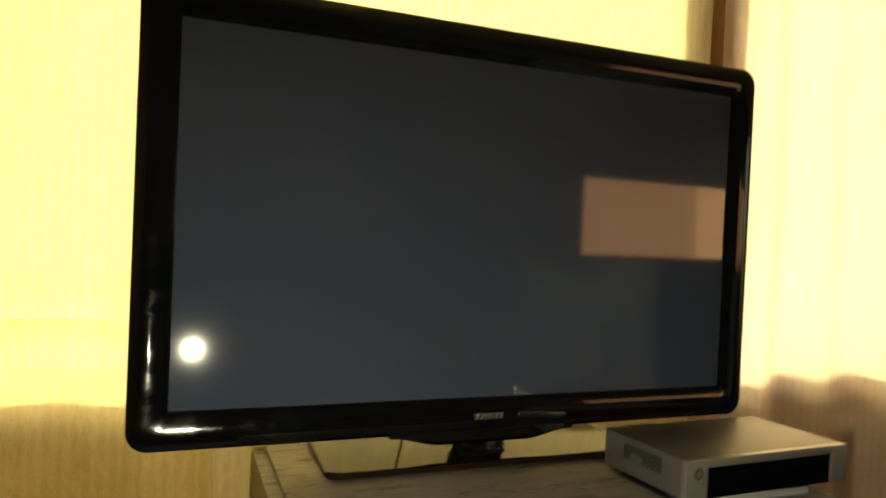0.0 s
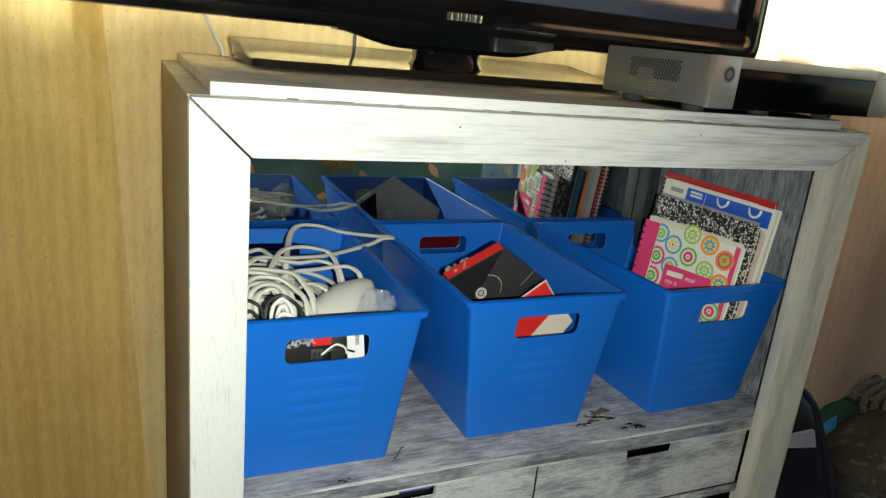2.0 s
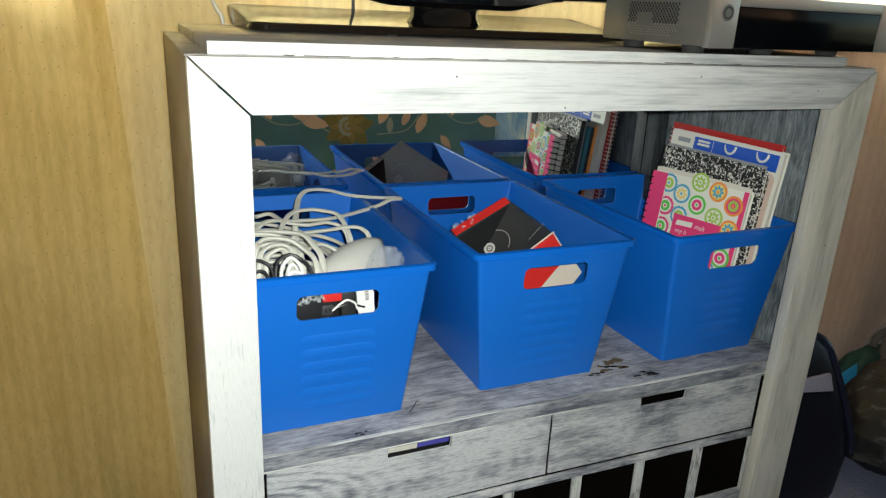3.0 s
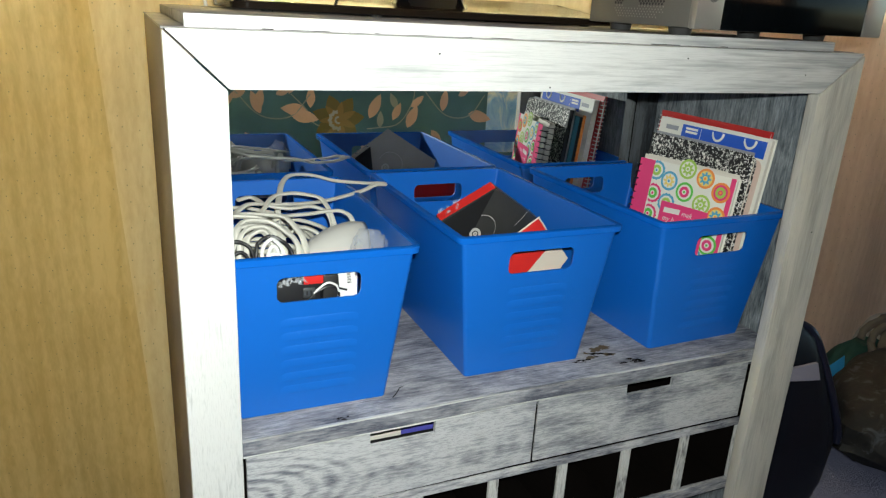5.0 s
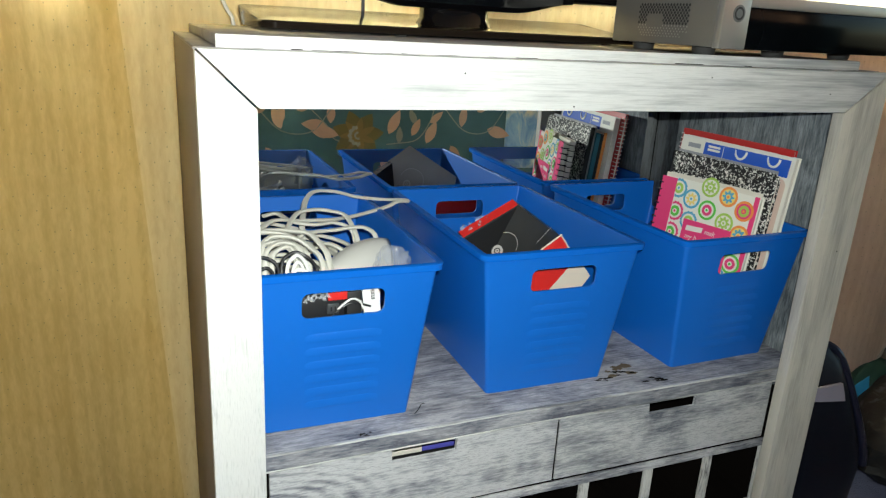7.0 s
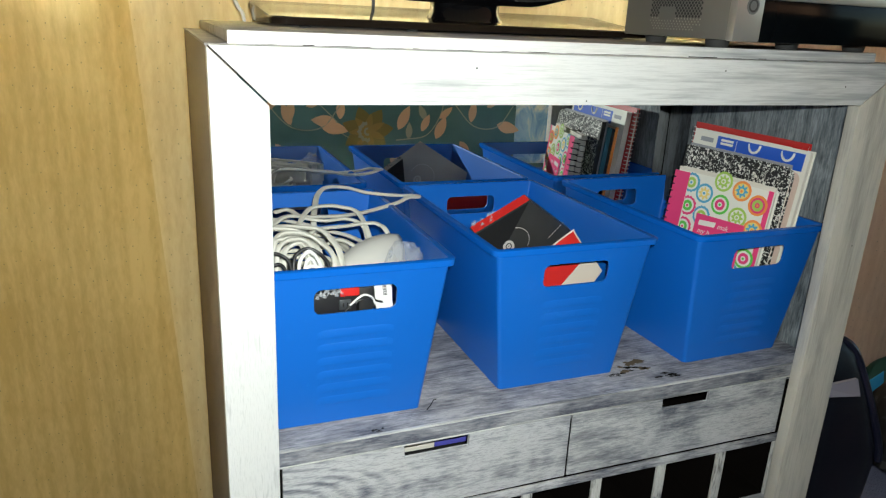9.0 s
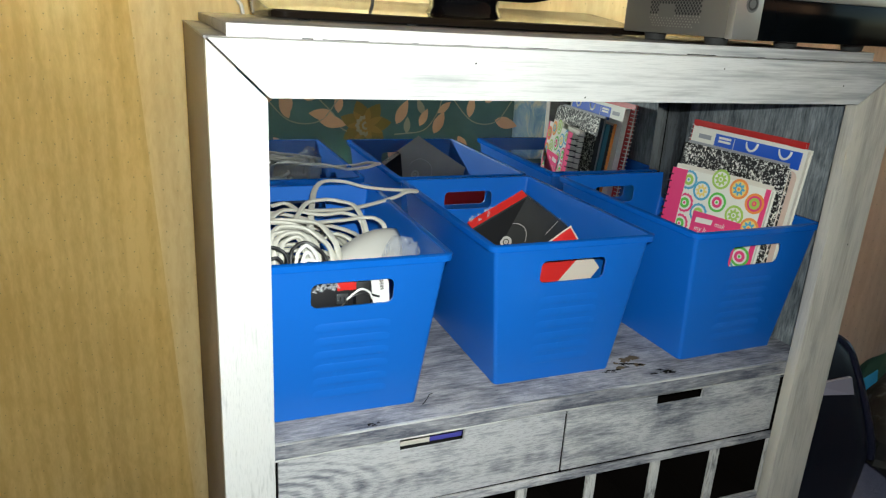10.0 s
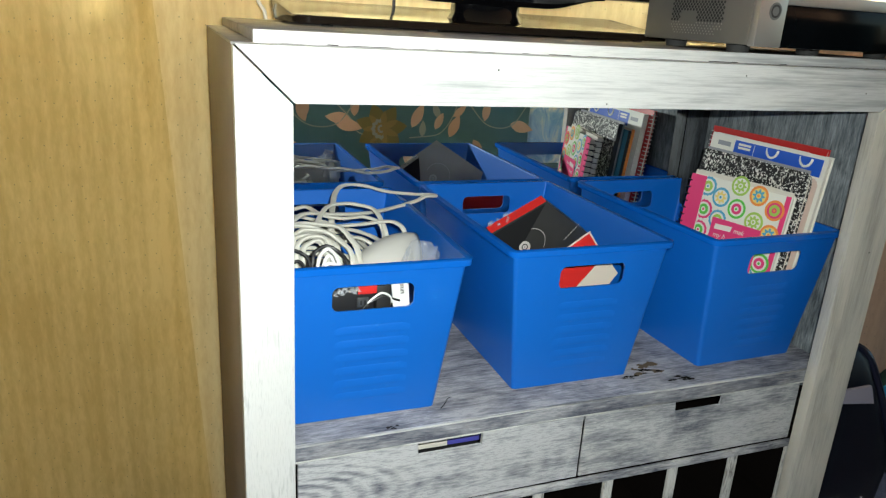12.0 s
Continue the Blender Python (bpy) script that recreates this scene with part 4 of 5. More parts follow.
for k in range(22):
    p = A + (B - A) * rnd.uniform(0.0, 0.50) + V((rnd.uniform(-0.006, 0.004), rnd.uniform(-0.002, 0.016), 0.002 + rnd.uniform(0, 0.003)))
    prism(bm, [p, p + V((rnd.uniform(0.004, 0.010), 0.002, rnd.uniform(-0.002, 0.004))), p + V((0.003, rnd.uniform(0.004, 0.009), 0.0035))], (0, 0, 0.0004))
part("wrap", bm, film, carton, "torn clear plastic wrap", smooth=False)
tip = [V((0.4748, 0.130, 0.5175)), V((0.5110, 0.130, 0.5415)), V((0.5165, 0.131, 0.5400)), V((0.5360, 0.131, 0.5140)), V((0.520, 0.124, 0.470)), V((0.462, 0.124, 0.470))]
part("flap", prism(bmesh.new(), tip, (0, 0.0014, 0)), card_red, carton, "red end flap with cream edge")
part("flap_edge", tube(bmesh.new(), spline(tip[:4], 4), 0.0013, 6), card_cream, carton)
part("inner_flap", prism(bmesh.new(), [V((0.460, 0.122, 0.506)), V((0.455, 0.122, 0.44)), V((0.4785, 0.122, 0.44)), V((0.5395, 0.122, 0.508))], (0, 0.0012, 0)), card_red, carton, "red card seen through the grip slot")
part("inner_flap", prism(bmesh.new(), [V((0.5405, 0.122, 0.508)), V((0.4795, 0.122, 0.44)), V((0.545, 0.122, 0.44)), V((0.552, 0.122, 0.4570)), V((0.568, 0.122, 0.4775)), V((0.553, 0.122, 0.496)), V((0.548, 0.122, 0.508))], (0, 0.0012, 0)), card_cream, carton, "cream card seen through the grip slot")
part("back_panel", prism(bmesh.new(), [V((0.446, 0.310, 0.490)), V((0.587, 0.310, 0.488)), V((0.574, 0.310, 0.36)), V((0.440, 0.310, 0.36))], (0, 0.0015, 0)), card_red, carton, "red back of the box")


dark_metal = mat("wire", (0.22, 0.21, 0.22), 0.22, 0.9)


# ---- in the third basket: notebooks ----
def book(name, label, back_top, turn, width, height, thick, covers, page=paper, inset=0.003, lean=0.11, category="notebook", round_corner=0.0, spine=None):
    """A book standing on its lower edge, its front cover turned towards -x. u runs along the cover, v down it, w through the book."""
    ob = thing(name, label, category, "notebooks in the basket")
    u = V((math.sin(radians(turn)), -math.cos(radians(turn)), 0))
    v = V((-lean, 0, -1)).normalized()
    w = u.cross(v).normalized()
    w = w if w.x > 0 else -w
    o = V(back_top)

    def slab(w0, w1, i0, i1, r=0.0):
        bm = bmesh.new()
        if r:
            pts = [(i0, i1), (width - i1 - r, i1)] + [(width - i1 - r + r * math.sin(a), i1 + r - r * math.cos(a)) for a in (radians(15 * k) for k in range(1, 7))]
            pts += [(width - i1, height), (i0, height)]
        else:
            pts = [(i0, i1), (width - i1, i1), (width - i1, height), (i0, height)]
        prism(bm, [o + u * a + v * b + w * w0 for a, b in pts], w * (w1 - w0))
        return bm
    part("front_cover", slab(0, 0.0009, 0, 0, round_corner), covers, ob)
    part("pages", slab(0.0011, thick - 0.0011, 0.002, inset, round_corner), page, ob)
    part("back_cover", slab(thick - 0.0009, thick, 0, 0, round_corner), covers, ob)
    if spine:
        part("spine", prism(bmesh.new(), [o + u * a + v * b - w * 0.0003 for a, b in ((-0.0012, 0), (0.0014, 0), (0.0014, height), (-0.0012, height))], w * (thick + 0.0006)), spine, ob)
    return ob, o, u, v, w


def spiral(ob, o, u, v, w, height, thick, m, pitch=0.0085, start=0.010, wire=0.0009):
    for k in range(int((height - 0.02) / pitch)):
        c = o + v * (start + pitch * k) + w * (thick / 2)
        r = thick / 2 + 0.0032
        pts = [c + r * math.cos(a) * w * -1 + r * math.sin(a) * u * -1 + u * 0.003 for a in (radians(-15 + 210 * q / 12) for q in range(13))]
        part("ring", tube(bmesh.new(), pts, wire, 6), m, ob)


nb, o, u, v, w = book("notebook", "small spiral notebook, white cover with bright circles and pink label", (0.802, 0.2700, 0.5970), 13.6, 0.190, 0.258, 0.012, cover_white)
face = lambda a, b, lift: o + u * a + v * b - w * lift
part("spine_strip", prism(bmesh.new(), [face(0, 0, 0.0004), face(0.031, 0, 0.0004), face(0.031, 0.257, 0.0004), face(0, 0.257, 0.0004)], w * 0.0003), pink, nb, "pink strip along the spine")
part("edge_strip", prism(bmesh.new(), [face(0.180, 0, 0.0004), face(0.1885, 0, 0.0004), face(0.1885, 0.257, 0.0004), face(0.180, 0.257, 0.0004)], w * 0.0003), pink, nb, "pink elastic strip")
CIRCLES = ((0.199, 0.161, 0), (0.355, 0.296, 1), (0.516, 0.02, 2), (0.707, 0.108, 3), (0.535, 0.42, 4), (0.213, 0.577, 5), (0.880, 0.279, 6), (0.376, 0.691, 0), (0.725, 0.559, 2),
           (0.213, 0.963, 5), (0.890, 0.696, 3), (0.40, 1.10, 2), (0.60, 1.02, 1), (0.77, 1.48, 1), (0.88, 1.20, 4), (0.55, 1.45, 3), (0.30, 1.45, 6), (0.45, 1.8, 4), (0.7, 1.85, 5), (0.88, 1.75, 0))
LOOKS = ((sky_print, cover_white, lime), (sky_print, cover_white, yellow_print), (lime, cover_white, lime), (orange_print, yellow_print, sky_print), (green_print, cover_white, pink), (pink, cover_white, green_print), (orange_print, pink, lime))
for a, b, look_ in CIRCLES:
    at = face(a * 0.19, b * 0.097, 0.0)
    rim_m, mid_m, core_m = LOOKS[look_]
    R = 0.0168
    bm = bmesh.new()
    out_ = -w
    e1, e2 = u, v if u.cross(v).dot(out_) > 0 else -v
    disc(bm, at, e1, e2, 0, R, 0, 32, 0.06 if look_ in (0, 5) else 0.0, 14, 0.0006)
    disc(bm, at, e1, e2, 0, R * 0.76, 1, 24, 0.0, 8, 0.0009)
    disc(bm, at, e1, e2, 0, R * 0.56, 2, 32, 0.28 if look_ in (1, 2, 3) else 0.0, 8, 0.0012)
    disc(bm, at, e1, e2, 0, R * 0.26, 1, 16, 0.0, 8, 0.0015)
    disc(bm, at, e1, e2, 0, R * 0.14, 0, 12, 0.0, 8, 0.0018)
    if a < 0.25:
        for vert in bm.verts:
            s = (vert.co - o).dot(u)
            if s < 0.0312:
                vert.co += u * (0.0312 - s)
    part("printed_circle", bm, [rim_m, mid_m, core_m], nb, smooth=False)
part("label_panel", prism(bmesh.new(), [face(0.0635, 0.064, 0.0022), face(0.1555, 0.064, 0.0022), face(0.1555, 0.14, 0.0022), face(0.0635, 0.14, 0.0022)], w * 0.0003), pink, nb, "pink label with white script")


def script(text, a, b, size):
    cu = bpy.data.curves.new("writing", "FONT")
    cu.body, cu.size, cu.extrude, cu.shear = text, size, 0.00005, 0.25
    tmp = bpy.data.objects.new("writing", cu)
    scene.collection.objects.link(tmp)
    bpy.context.view_layer.update()
    me = bpy.data.meshes.new_from_object(tmp.evaluated_get(bpy.context.evaluated_depsgraph_get()))
    bpy.data.objects.remove(tmp)
    me.materials.clear()
    me.materials.append(cover_white)
    me.transform(Matrix((u, -v, -w)).transposed().to_4x4())
    me.transform(Matrix.Translation(face(a, b, 0.0026)))
    ob = new("writing", me)
    ob.parent = nb
    return ob


part("writing_bar", prism(bmesh.new(), [face(0.072, 0.074, 0.0026), face(0.104, 0.072, 0.0026), face(0.103, 0.081, 0.0026), face(0.071, 0.083, 0.0026)], w * 0.0002), cover_white, nb)
script("mak", 0.108, 0.081, 0.012)
script("my h", 0.072, 0.096, 0.012)
spiral(nb, o, u, v, w, 0.258, 0.012, dark_metal, 0.0125, 0.012, 0.0013)
jr, o2, u2, v2, w2 = book("notebook", "pale flowered spiral journal behind the dotted notebook", (0.815, 0.2760, 0.6020), 12.5, 0.188, 0.262, 0.013, paper)
spiral(jr, o2, u2, v2, w2, 0.262, 0.013, matt_black, 0.012)
book("notebook", "black and white marbled composition notebook", (0.8470, 0.302, 0.635), 5.6, 0.222, 0.296, 0.009, marble, round_corner=0.016, spine=cloth_tape)
book("folder", "translucent grey plastic folder among the notebooks", (0.8570, 0.305, 0.638), 5.4, 0.214, 0.293, 0.003, grey_folder, category="folder")
book("notebook", "dark teal hardback notebook", (0.8610, 0.306, 0.622), 5.2, 0.206, 0.278, 0.009, teal_cover, round_corner=0.006, spine=teal_cover)
book("notebook", "thin black notebook between teal and orange ones", (0.8710, 0.307, 0.620), 5.0, 0.206, 0.276, 0.006, cloth_tape, spine=cloth_tape)
book("folder", "peach-orange card folder among the notebooks", (0.8778, 0.310, 0.624), 4.6, 0.222, 0.284, 0.0075, peach, category="folder", round_corner=0.012, spine=orange_print)
fp, o3, u3, v3, w3 = book("paper_pad", "pack of filler paper with a blue and white header", (0.8862, 0.332, 0.660), 4.2, 0.248, 0.319, 0.012, cover_white, category="paper")
f3 = lambda a, b, lift: o3 + u3 * a + v3 * b - w3 * lift
part("header_band", prism(bmesh.new(), [f3(0.057, 0.006, 0.0004), f3(0.240, 0.006, 0.0004), f3(0.240, 0.034, 0.0004), f3(0.057, 0.034, 0.0004)], w3 * 0.0003), royal, fp, "blue header band")
part("header_panel", prism(bmesh.new(), [f3(0.010, 0.006, 0.0004), f3(0.056, 0.006, 0.0004), f3(0.056, 0.030, 0.0004), f3(0.010, 0.030, 0.0004)], w3 * 0.0003), cover_white, fp)
part("logo_bar", prism(bmesh.new(), [f3(0.018, 0.012, 0.0008), f3(0.048, 0.012, 0.0008), f3(0.048, 0.020, 0.0008), f3(0.018, 0.020, 0.0008)], w3 * 0.0003), grey_folder, fp)
for k, b in enumerate((0.010, 0.016)):
    part("writing_bar", prism(bmesh.new(), [f3(0.066, b, 0.0008), f3(0.094, b, 0.0008), f3(0.094, b + 0.004, 0.0008), f3(0.066, b + 0.004, 0.0008)], w3 * 0.0003), cover_white, fp)
part("printed_line", prism(bmesh.new(), [f3(0.1010, 0.008, 0.0008), f3(0.1018, 0.008, 0.0008), f3(0.1018, 0.028, 0.0008), f3(0.1010, 0.028, 0.0008)], w3 * 0.0003), cover_white, fp)
for a0 in (0.140, 0.208):
    arc = [f3(a0 + 0.012 * math.cos(q), 0.008 + 0.014 * math.sin(q), 0.0010) for q in (radians(180 * k / 12) for k in range(13))]
    part("printed_arc", tube(bmesh.new(), arc, 0.0022, 6, 0.5), cover_white, fp)
rd, o4, u4, v4, w4 = book("notebook", "red-covered spiral notebook at the end of the row", (0.8995, 0.348, 0.669), 3.6, 0.248, 0.330, 0.007, red_cover)
spiral(rd, o4, u4, v4, w4, 0.330, 0.007, white_plastic, 0.0085)


# ---- the television ----
tv = thing("television", "large flat television with glossy black bezel, switched off", "television")
TX, TZ = 0.395, 1.2463
TW, TH = 1.224, 0.7425            # outside
SW, SH = 1.1027, 0.6198            # the screen
SZ = 1.247


def tv_ring(w, h, r, y, cz=TZ):
    return [V((x, y, cz + z)) for x, z in rounded(-w / 2, w / 2, -h / 2, h / 2, r, 7)]


bm = bmesh.new()
loft(bm, [tv_ring(SW - 0.004, SH - 0.004, 0.003, 0.006, SZ), tv_ring(SW, SH, 0.004, -0.001, SZ), tv_ring(SW + 0.03, SH + 0.03, 0.012, -0.0065, 0.5 * (SZ + TZ)), tv_ring(TW - 0.05, TH - 0.045, 0.022, -0.0095),
          tv_ring(TW - 0.018, TH - 0.018, 0.030, -0.0070), tv_ring(TW - 0.004, TH - 0.004, 0.033, -0.001), tv_ring(TW, TH, 0.034, 0.008), tv_ring(TW, TH, 0.034, 0.024)])
part("bezel", bm, gloss_black, tv)
bm = bmesh.new()
loft(bm, [tv_ring(TW - 0.004, TH - 0.004, 0.034, 0.022), tv_ring(TW - 0.02, TH - 0.02, 0.034, 0.045), tv_ring(TW - 0.30, TH - 0.24, 0.05, 0.085)], True, (True, True))
part("back_shell", bm, matt_black, tv)
part("screen", box(-SW / 2, SW / 2, 0.004, 0.010, SZ - SH / 2, SZ + SH / 2, 0), screen_m, tv, "dark blank screen")
bm = bmesh.new()
rings = []
for k in range(25):
    x = -0.185 + 0.37 * k / 24
    d = 0.017 * smooth(0, 1, min(1, (0.185 - abs(x)) / 0.10))
    z = TZ - TH / 2 + 0.010
    rings.append([V((x, y, zz)) for y, zz in ((-0.006, z), (-0.0062, z - 0.012 - 0.6 * d), (-0.001, z - 0.0125 - d), (0.020, z - 0.0125 - d), (0.026, z))])
loft(bm, rings, True, (True, True))
part("lower_lip", bm, gloss_black, tv)
for k, wd in enumerate((0.009, 0.008, 0.004, 0.007, 0.004, 0.008, 0.008)):
    x = -0.026 + (0.0, 0.0105, 0.020, 0.0255, 0.034, 0.0395, 0.049)[k]
    part("logo_mark", box(x, x + wd, -0.0112, -0.0090, 0.9005, 0.9115, 0.0004), chrome, tv)
bm = bmesh.new()
loft(bm, [[V((rx * math.cos(a), 0.032 + ry * math.sin(a), z)) for a in (2 * math.pi * q / 32 for q in range(32))]
          for rx, ry, z in ((0.066, 0.036, 0.8290), (0.062, 0.033, 0.834), (0.056, 0.029, 0.842), (0.055, 0.028, 0.875), (0.056, 0.028, 0.89))], True, (True, True))
part("neck", bm, gloss_black, tv)
bm = bmesh.new()


def plate(g, top):
    return [V((x, y, (0.8172 if top is None else top + 0.019 * smooth(-0.03, 0.17, y)))) for x, y in rounded(-0.300 + g, 0.305 - g, -0.030 + g, 0.165 - g, 0.022, 5)]


loft(bm, [plate(0.004, None), plate(0.0005, 0.8182), plate(0.0, 0.8262), plate(0.0015, 0.8280), plate(0.004, 0.8285)], True, (True, True))
glass_plate = mat("black_glass", (0.010, 0.007, 0.005), 0.10)
glass_plate.node_tree.nodes["Principled BSDF"].inputs["IOR"].default_value = 1.33
glass_plate.node_tree.nodes["Principled BSDF"].inputs["Specular IOR Level"].default_value = 0.25
part("base_plate", bm, glass_plate, tv, "black glass base plate")
for px, py in ((-0.25, 0.0), (0.26, 0.0), (-0.25, 0.13), (0.26, 0.13), (-0.10, -0.01)):
    bm = bmesh.new()
    bmesh.ops.create_cone(bm, cap_ends=True, segments=16, radius1=0.008, radius2=0.008, depth=0.0030, matrix=Matrix.Translation((px, py, 0.8160)))
    part("foot", bm, rubber, tv)
tv.matrix_world = pose(TX, 0.270, -0.0014, 0, 0, 2.1)

lead = thing("power_cable", "black cable hanging behind the television", "cable")
part("cord", tube(bmesh.new(), spline([(0.292, 0.440, 0.99), (0.290, 0.440, 0.92), (0.291, 0.4405, 0.85), (0.290, 0.440, 0.80), (0.288, 0.458, 0.76), (0.287, 0.462, 0.6)], 6), 0.0028, 8), black_cable, lead)
lead = thing("power_cable", "pale grey cable hanging down behind the cabinet", "cable")
part("cord", tube(bmesh.new(), spline([(0.020, 0.462, 0.99), (0.050, 0.460, 0.90), (0.078, 0.459, 0.84), (0.090, 0.459, 0.80), (0.096, 0.459, 0.6)], 6), 0.003, 8), white_cable, lead)


# ---- the set-top box ----
button_grey = mat("button_grey", (0.10, 0.10, 0.10), 0.4)
stb = thing("set_top_box", "champagne-silver cable receiver with black front window on rubber feet", "receiver")
BX0, BX1, BY0, BY1, BZ0, BZ1 = 0.0, 0.372, 0.0, 0.212, 0.0098, 0.0742
part("case", box(BX0, BX1, BY0 + 0.012, BY1, BZ0, BZ1, 0.002), silver, stb)
bm = bmesh.new()
add_box(bm, BX0 - 0.001, 0.0447, BY0, BY0 + 0.012, BZ0 - 0.001, BZ1 + 0.0005, 0.002)
add_box(bm, 0.3308, BX1 + 0.001, BY0, BY0 + 0.012, BZ0 - 0.001, BZ1 + 0.0005, 0.002)
add_box(bm, 0.0447, 0.3308, BY0, BY0 + 0.012, BZ1 - 0.0137, BZ1 + 0.0005, 0.0015)
part("front_bezel", bm, silver_edge, stb)
part("front_window", box(0.0449, 0.3306, BY0 + 0.0015, BY0 + 0.0118, BZ0 - 0.001, BZ1 - 0.0139, 0.001), window_black, stb, "black glossy display window")
bm = bmesh.new()
disc(bm, V((0.0245, BY0 - 0.0008, 0.052)), V((1, 0, 0)), V((0, 0, 1)), 0.0, 0.0105, 0, 28)
part("button", bm, button_grey, stb)
bm = bmesh.new()
disc(bm, V((0.0245, BY0 - 0.0013, 0.052)), V((1, 0, 0)), V((0, 0, 1)), 0.0055, 0.0080, 0, 28)
part("button_ring", bm, rubber, stb)
for px, py in ((0.03, 0.055), (0.30, 0.055), (0.03, 0.175), (0.30, 0.175), (0.16, 0.055)):
    bm = bmesh.new()
    bmesh.ops.create_cone(bm, cap_ends=True, segments=20, radius1=0.014, radius2=0.016, depth=0.0096, matrix=Matrix.Translation((px, py, 0.0049)))
    part("foot", bm, rubber, stb)
bm = bmesh.new()
small = bmesh.new()
for i in range(17):
    for j in range(13):
        yy = 0.060 + 0.0058 * i + (0.0029 if j % 2 else 0)
        zz = 0.020 + 0.0034 * j
        if (0.108 - 0.5 * (zz - 0.04) * 0 < yy < 0.140 and zz < 0.050) or zz > 0.0640:
            big = False
            if not zz < 0.033:
                continue
        big = zz >= 0.036
        if zz < 0.024 and not 0.07 < yy < 0.15:
            continue
        disc(bm if big else small, V((-0.0006, yy, zz)), V((0, 1, 0)), V((0, 0, 1)), 0, 0.0020 if big else 0.0011, 0, 6)
part("vent", bm, matt_black, stb)
part("vent", small, silver_edge, stb, "small bright perforations")
stb.matrix_world = pose(0.6244, -0.0119, H + 0.0137, 0, 0, 3.8)


# ---- beside the cabinet ----
can = thing("canister", "black plastic canister with navy rim and lilac-grey label", "canister")
bm = bmesh.new()
LEFT = 0.968
SIDE = ((1.150, 0.0, 0.085), (1.178, 0.006, 0.100), (1.190, 0.03, 0.108), (1.209, 0.088, 0.114), (1.217, 0.175, 0.116), (1.212, 0.205, 0.114), (1.190, 0.263, 0.108), (1.152, 0.345, 0.098), (1.124, 0.405, 0.084), (1.104, 0.425, 0.070))
rings = []
for right, z, deep in SIDE:
    cx, half = 0.5 * (LEFT + right), 0.5 * (right - LEFT)
    rings.append([V((cx + half * math.copysign(abs(math.cos(a)) ** 0.4, math.cos(a)), 0.16 + deep * math.copysign(abs(math.sin(a)) ** 0.4, math.sin(a)), z)) for a in (2 * math.pi * q / 48 for q in range(48))])
loft(bm, rings, True, (True, True))
part("body", bm, navy_plastic, can)
part("rim", tube(bmesh.new(), spline([(right - 0.010, 0.165 - 0.94 * deep, z) for right, z, deep in SIDE[4:]] + [(1.06, 0.11, 0.432), (1.00, 0.11, 0.434)], 6), 0.008, 10), navy_rim, can, "raised navy rim and grip")
part("label", prism(bmesh.new(), [V((1.000, 0.052, 0.368)), V((1.092, 0.052, 0.370)), V((1.102, 0.047, 0.336)), V((1.000, 0.047, 0.350))], (0, 0.006, 0)), label_white, can, "lilac-grey paper label")
can.matrix_world = pose(0, 0, FLOOR)

duffel = thing("duffel_bag", "dark mottled cloth bag slumped on the carpet", "bag")
bm = bmesh.new()
bmesh.ops.create_uvsphere(bm, u_segments=48, v_segments=28, radius=1.0)
for v in bm.verts:
    q = v.co.copy()
    s = 1 + 0.10 * noise.noise(q * 2.2) + 0.05 * noise.noise(q * 6)
    v.co = V((q.x * 0.33 * s, q.y * 0.17 * s, max(0.0, 0.10 + q.z * 0.125 * s)))
part("body", bm, camo, duffel)
part("strap", tube(bmesh.new(), spline([(-0.30, -0.05, 0.14), (-0.16, -0.10, 0.205), (0.02, -0.10, 0.215), (0.2, -0.08, 0.20), (0.29, -0.03, 0.15)], 8), 0.008, 8, 1.8), camo, duffel)
for k in range(14):
    part("stud", box(-0.22 + 0.03 * k, -0.21 + 0.03 * k, -0.055, -0.045, 0.205 - 0.0016 * (k - 6) ** 2 * 0.5, 0.219 - 0.0016 * (k - 6) ** 2 * 0.5, 0.001), label_white, duffel)
duffel.matrix_world = pose(1.685, 0.20, FLOOR, 0, 0, 14)
sack = thing("sack", "dark green cloth sack standing by the curtain", "bag")
bm = bmesh.new()
bmesh.ops.create_uvsphere(bm, u_segments=32, v_segments=20, radius=1.0)
for v in bm.verts:
    q = v.co.copy()
    s = 1 + 0.12 * noise.noise(q * 2.5 + V((4, 0, 0)))
    v.co = V((q.x * 0.12 * s, q.y * 0.055 * s, max(0.0, 0.07 + q.z * 0.095 * s)))
part("body", bm, dark_green, sack)
sack.matrix_world = pose(1.735, 0.405, FLOOR)
coil_thing = thing("rope_coil", "coil of pale rope resting on the bag", "rope")
pts = [V((0.075 * math.cos(a) * (1 - 0.02 * a / 6), 0.012 * math.sin(3 * a) + 0.004 * a, 0.075 * math.sin(a) * (1 - 0.02 * a / 6) + 0.085)) for a in (2 * math.pi * k / 20 for k in range(70))]
part("rope", tube(bmesh.new(), pts, 0.010, 8), rope_m, coil_thing)
coil_thing.matrix_world = pose(1.745, 0.285, -0.025, 0, 0, 20)
card = thing("card", "bright cyan card leaning behind the canister", "card")
part("sheet", prism(bmesh.new(), [V((0, 0, 0)), V((0.15, 0, 0)), V((0.125, 0.01, 0.150)), V((0.04, 0.01, 0.112))], (0, 0.002, 0)), cyan_paper, card)
card.matrix_world = pose(1.50, 0.355, FLOOR)


# ---- seen in the mirror and the screen: the floral drape opposite ----
CY = -2.0


def drape_y(x, z):
    return CY + 0.030 * math.sin(5.2 * x + 0.7 * math.sin(2 * z)) + 0.012 * math.sin(13 * x + 2 * z)


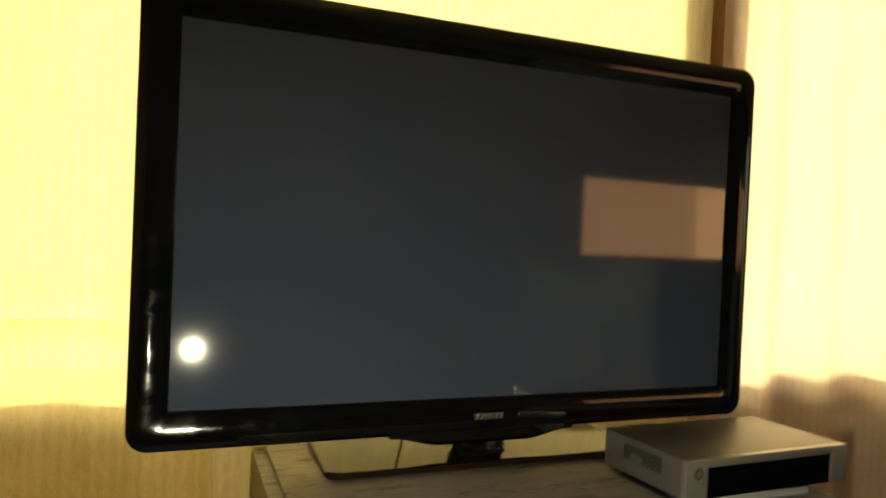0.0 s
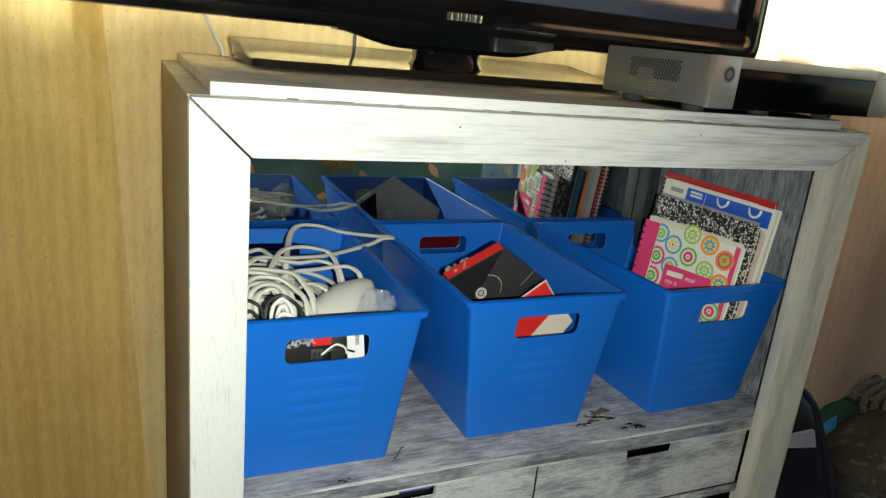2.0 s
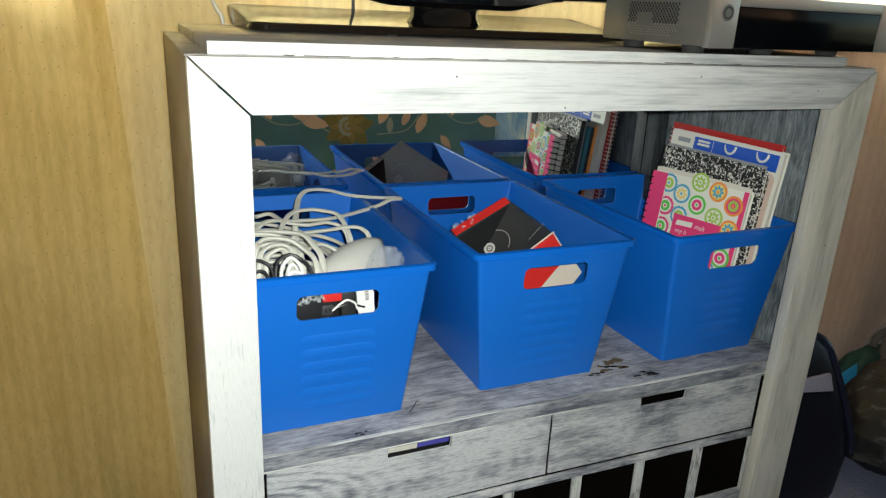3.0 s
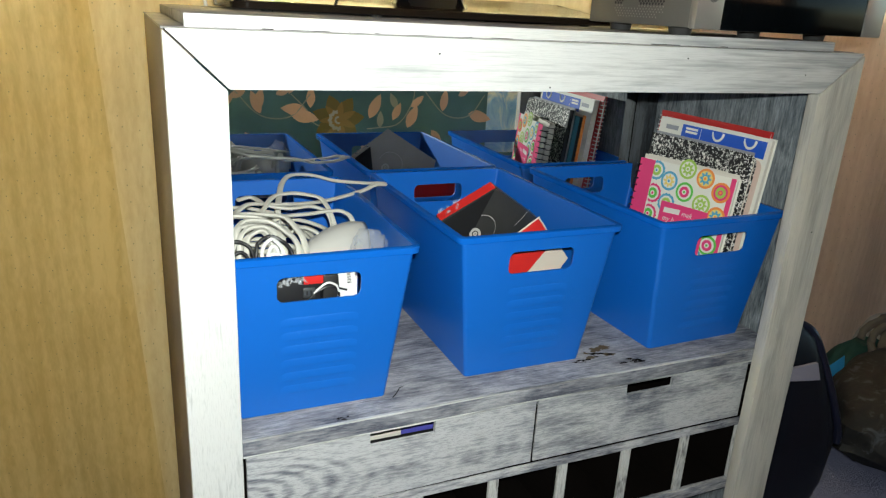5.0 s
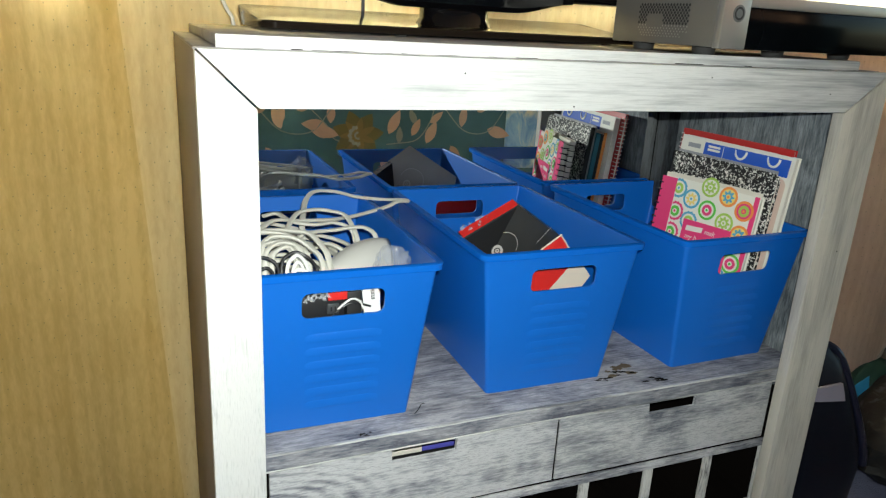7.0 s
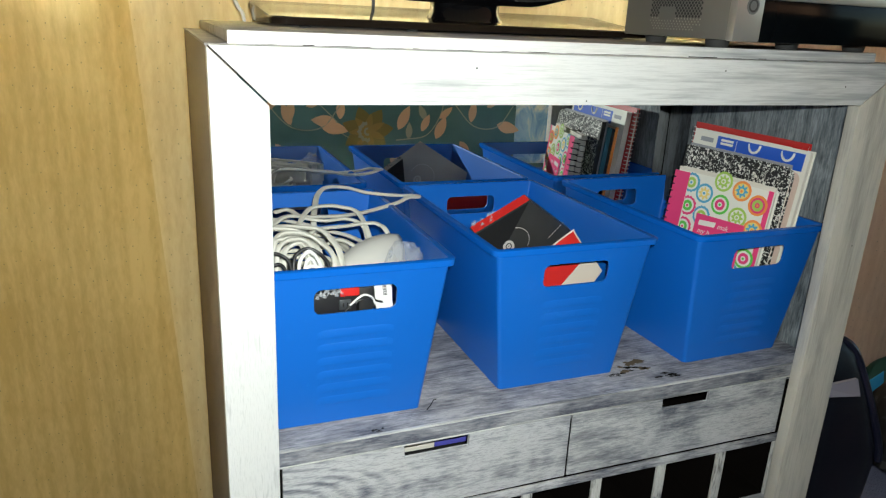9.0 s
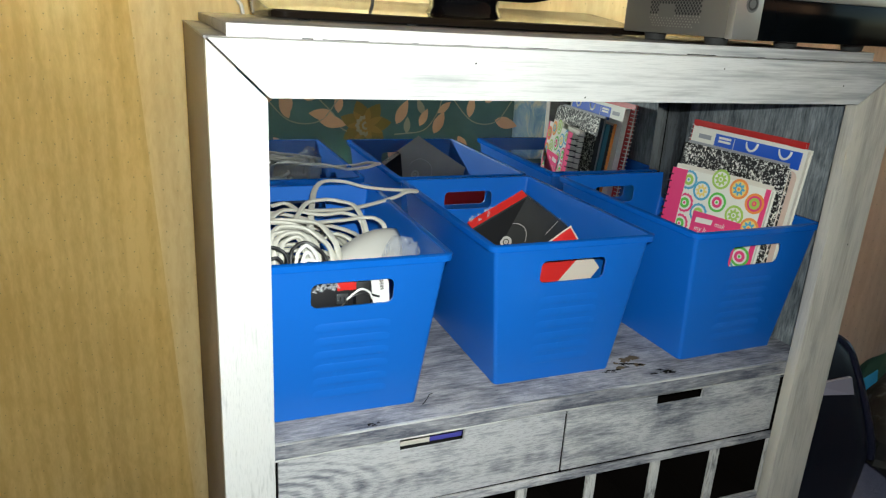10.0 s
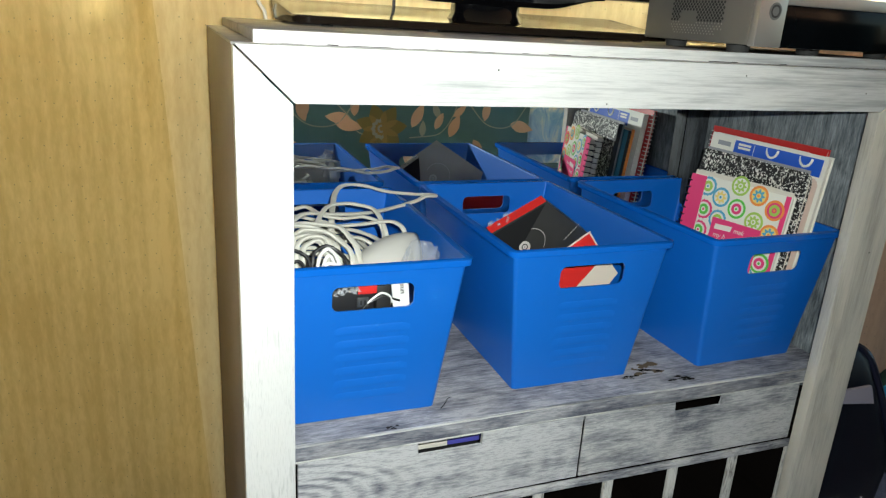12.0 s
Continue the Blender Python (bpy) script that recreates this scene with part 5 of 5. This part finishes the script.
def drape(name, label, x0, x1, z0, z1, m, lift):
    bm = bmesh.new()
    nx, nz = int((x1 - x0) / 0.03), int((z1 - z0) / 0.04)
    rows = [[bm.verts.new((x0 + (x1 - x0) * i / nx, drape_y(x0 + (x1 - x0) * i / nx, z0 + (z1 - z0) * j / nz) + lift, z0 + (z1 - z0) * j / nz)) for i in range(nx + 1)] for j in range(nz + 1)]
    for a, b in zip(rows, rows[1:]):
        for i in range(nx):
            bm.faces.new((a[i], a[i + 1], b[i + 1], b[i]))
    ob = thing(name, label, "cloth")
    sheet = part("sheet", bm, m, ob)
    solid = sheet.modifiers.new("solid", "SOLIDIFY")
    solid.thickness, solid.offset = 0.004, 0.0
    return ob


def leaf(bm, x, z, length, width, angle, index=0, lift=0.005):
    ca, sa = math.cos(radians(angle)), math.sin(radians(angle))
    edge = [(t, width * math.sin(math.pi * t) ** 0.8 * (1 - 0.35 * t)) for t in (k / 8 for k in range(9))]
    ring = [(t * length, w_) for t, w_ in edge] + [(t * length, -w_) for t, w_ in edge[-2:0:-1]]
    pts = [(x + a * ca - b * sa, z + a * sa + b * ca) for a, b in ring]
    f = bm.faces.new([bm.verts.new((px, drape_y(px, pz) + lift, pz)) for px, pz in pts])
    f.material_index = index


def flower(bm, x, z, r):
    for k in range(7):
        leaf(bm, x, z, r, r * 0.36, 51.4 * k + 8, 0, 0.0062)
    for k in range(7):
        leaf(bm, x, z, r * 0.72, r * 0.16, 51.4 * k + 30, 1, 0.0070)
    disc(bm, V((x, drape_y(x, z) + 0.008, z)), V((-1, 0, 0)), V((0, 0, 1)), 0.26 * r, 0.40 * r, 2, 24, 0.08, 12)
    disc(bm, V((x, drape_y(x, z) + 0.008, z)), V((-1, 0, 0)), V((0, 0, 1)), 0.08 * r, 0.16 * r, 2, 16)


def stem(bm, points, index=3, w_=0.004):
    pts = spline([(x, drape_y(x, z) + 0.0054, z) for x, z in points], 6)
    for p, q in zip(pts, pts[1:]):
        d = V((q.z - p.z, 0, -(q.x - p.x))).normalized() * w_
        bm.faces.new([bm.verts.new(c) for c in (p - d, q - d, q + d, p + d)]).material_index = index


cloth = drape("floral_drape", "teal cotton drape printed with salmon leaves and olive flowers", -1.5, 4.6, FLOOR + 0.01, 1.14, teal_cloth, 0.0)
bm = bmesh.new()
rnd = random.Random(21)
for gx in range(-2, 6):
    for gz in range(0, 3):
        x0, z0 = 0.971 + 0.98 * gx + (0.45 if gz % 2 == 0 else 0), 0.245 + 0.40 * (gz - 1) + rnd.uniform(-0.02, 0.02) * (gz != 1)
        if z0 > 1.05 or not -1.2 < x0 < 1.5:
            continue
        flower(bm, x0, z0, 0.135)
        stem(bm, [(x0 + 0.03, z0 - 0.05), (x0 + 0.20, z0 - 0.04), (x0 + 0.33, z0 - 0.01), (x0 + 0.40, z0 + 0.14), (x0 + 0.34, z0 + 0.24)], 2, 0.003)
        stem(bm, [(x0 - 0.02, z0 - 0.05), (x0 - 0.12, z0 - 0.02), (x0 - 0.16, z0 + 0.05), (x0 - 0.24, z0 + 0.13)], 2, 0.003)
        stem(bm, [(x0 + 0.45, z0 + 0.16), (x0 + 0.58, z0 + 0.03), (x0 + 0.74, z0 + 0.02), (x0 + 0.84, z0 + 0.13)], 2, 0.003)
        for dx, dz, ln, an in ((-0.153, 0.044, 0.145, 173), (-0.40, 0.04, 0.12, 115), (-0.25, 0.13, 0.10, 60), (-0.47, 0.15, 0.09, 200), (0.16, 0.01, 0.14, 62), (0.22, -0.04, 0.09, 95), (0.29, 0.0, 0.10, 70),
                               (0.37, -0.04, 0.13, 65), (0.385, 0.07, 0.09, 40), (0.31, 0.06, 0.09, 110), (0.56, 0.05, 0.12, 80), (0.50, -0.05, 0.10, -50), (0.735, 0.03, 0.155, -15), (0.84, 0.06, 0.11, 85), (0.66, 0.13, 0.09, 20), (0.13, -0.10, 0.12, -70)):
            if x0 + dx < 1.78:
                leaf(bm, x0 + dx, z0 + dz, ln, ln * 0.25, an + rnd.uniform(-6, 6), 4 if dx not in (0.22, 0.31) else 2)
part("printed_pattern", bm, [olive_print, mat("ochre_print", (0.25, 0.20, 0.08), 0.75), grey_print, bark_print, leaf_print], cloth, smooth=False)
# the drape's bright area, painted as a pale layer just in front of it
drape("lit_drape_area", "pale blue layer painting the brightly lit area of the floral drape", 1.83, 2.75, 0.05, 1.147, lit_cloth, 0.0018)
bar = thing("drape_rail", "wooden rail that carries the floral drape", "rail")
part("rail", tube(bmesh.new(), [V((-1.55, CY, 1.15)), V((1, CY, 1.15)), V((4.66, CY, 1.15))], 0.016, 12), stained, bar)
for x in (-1.52, 4.63):
    part("post", box(x - 0.02, x + 0.02, CY - 0.02, CY + 0.02, FLOOR, 1.135, 0.003), stained, bar)
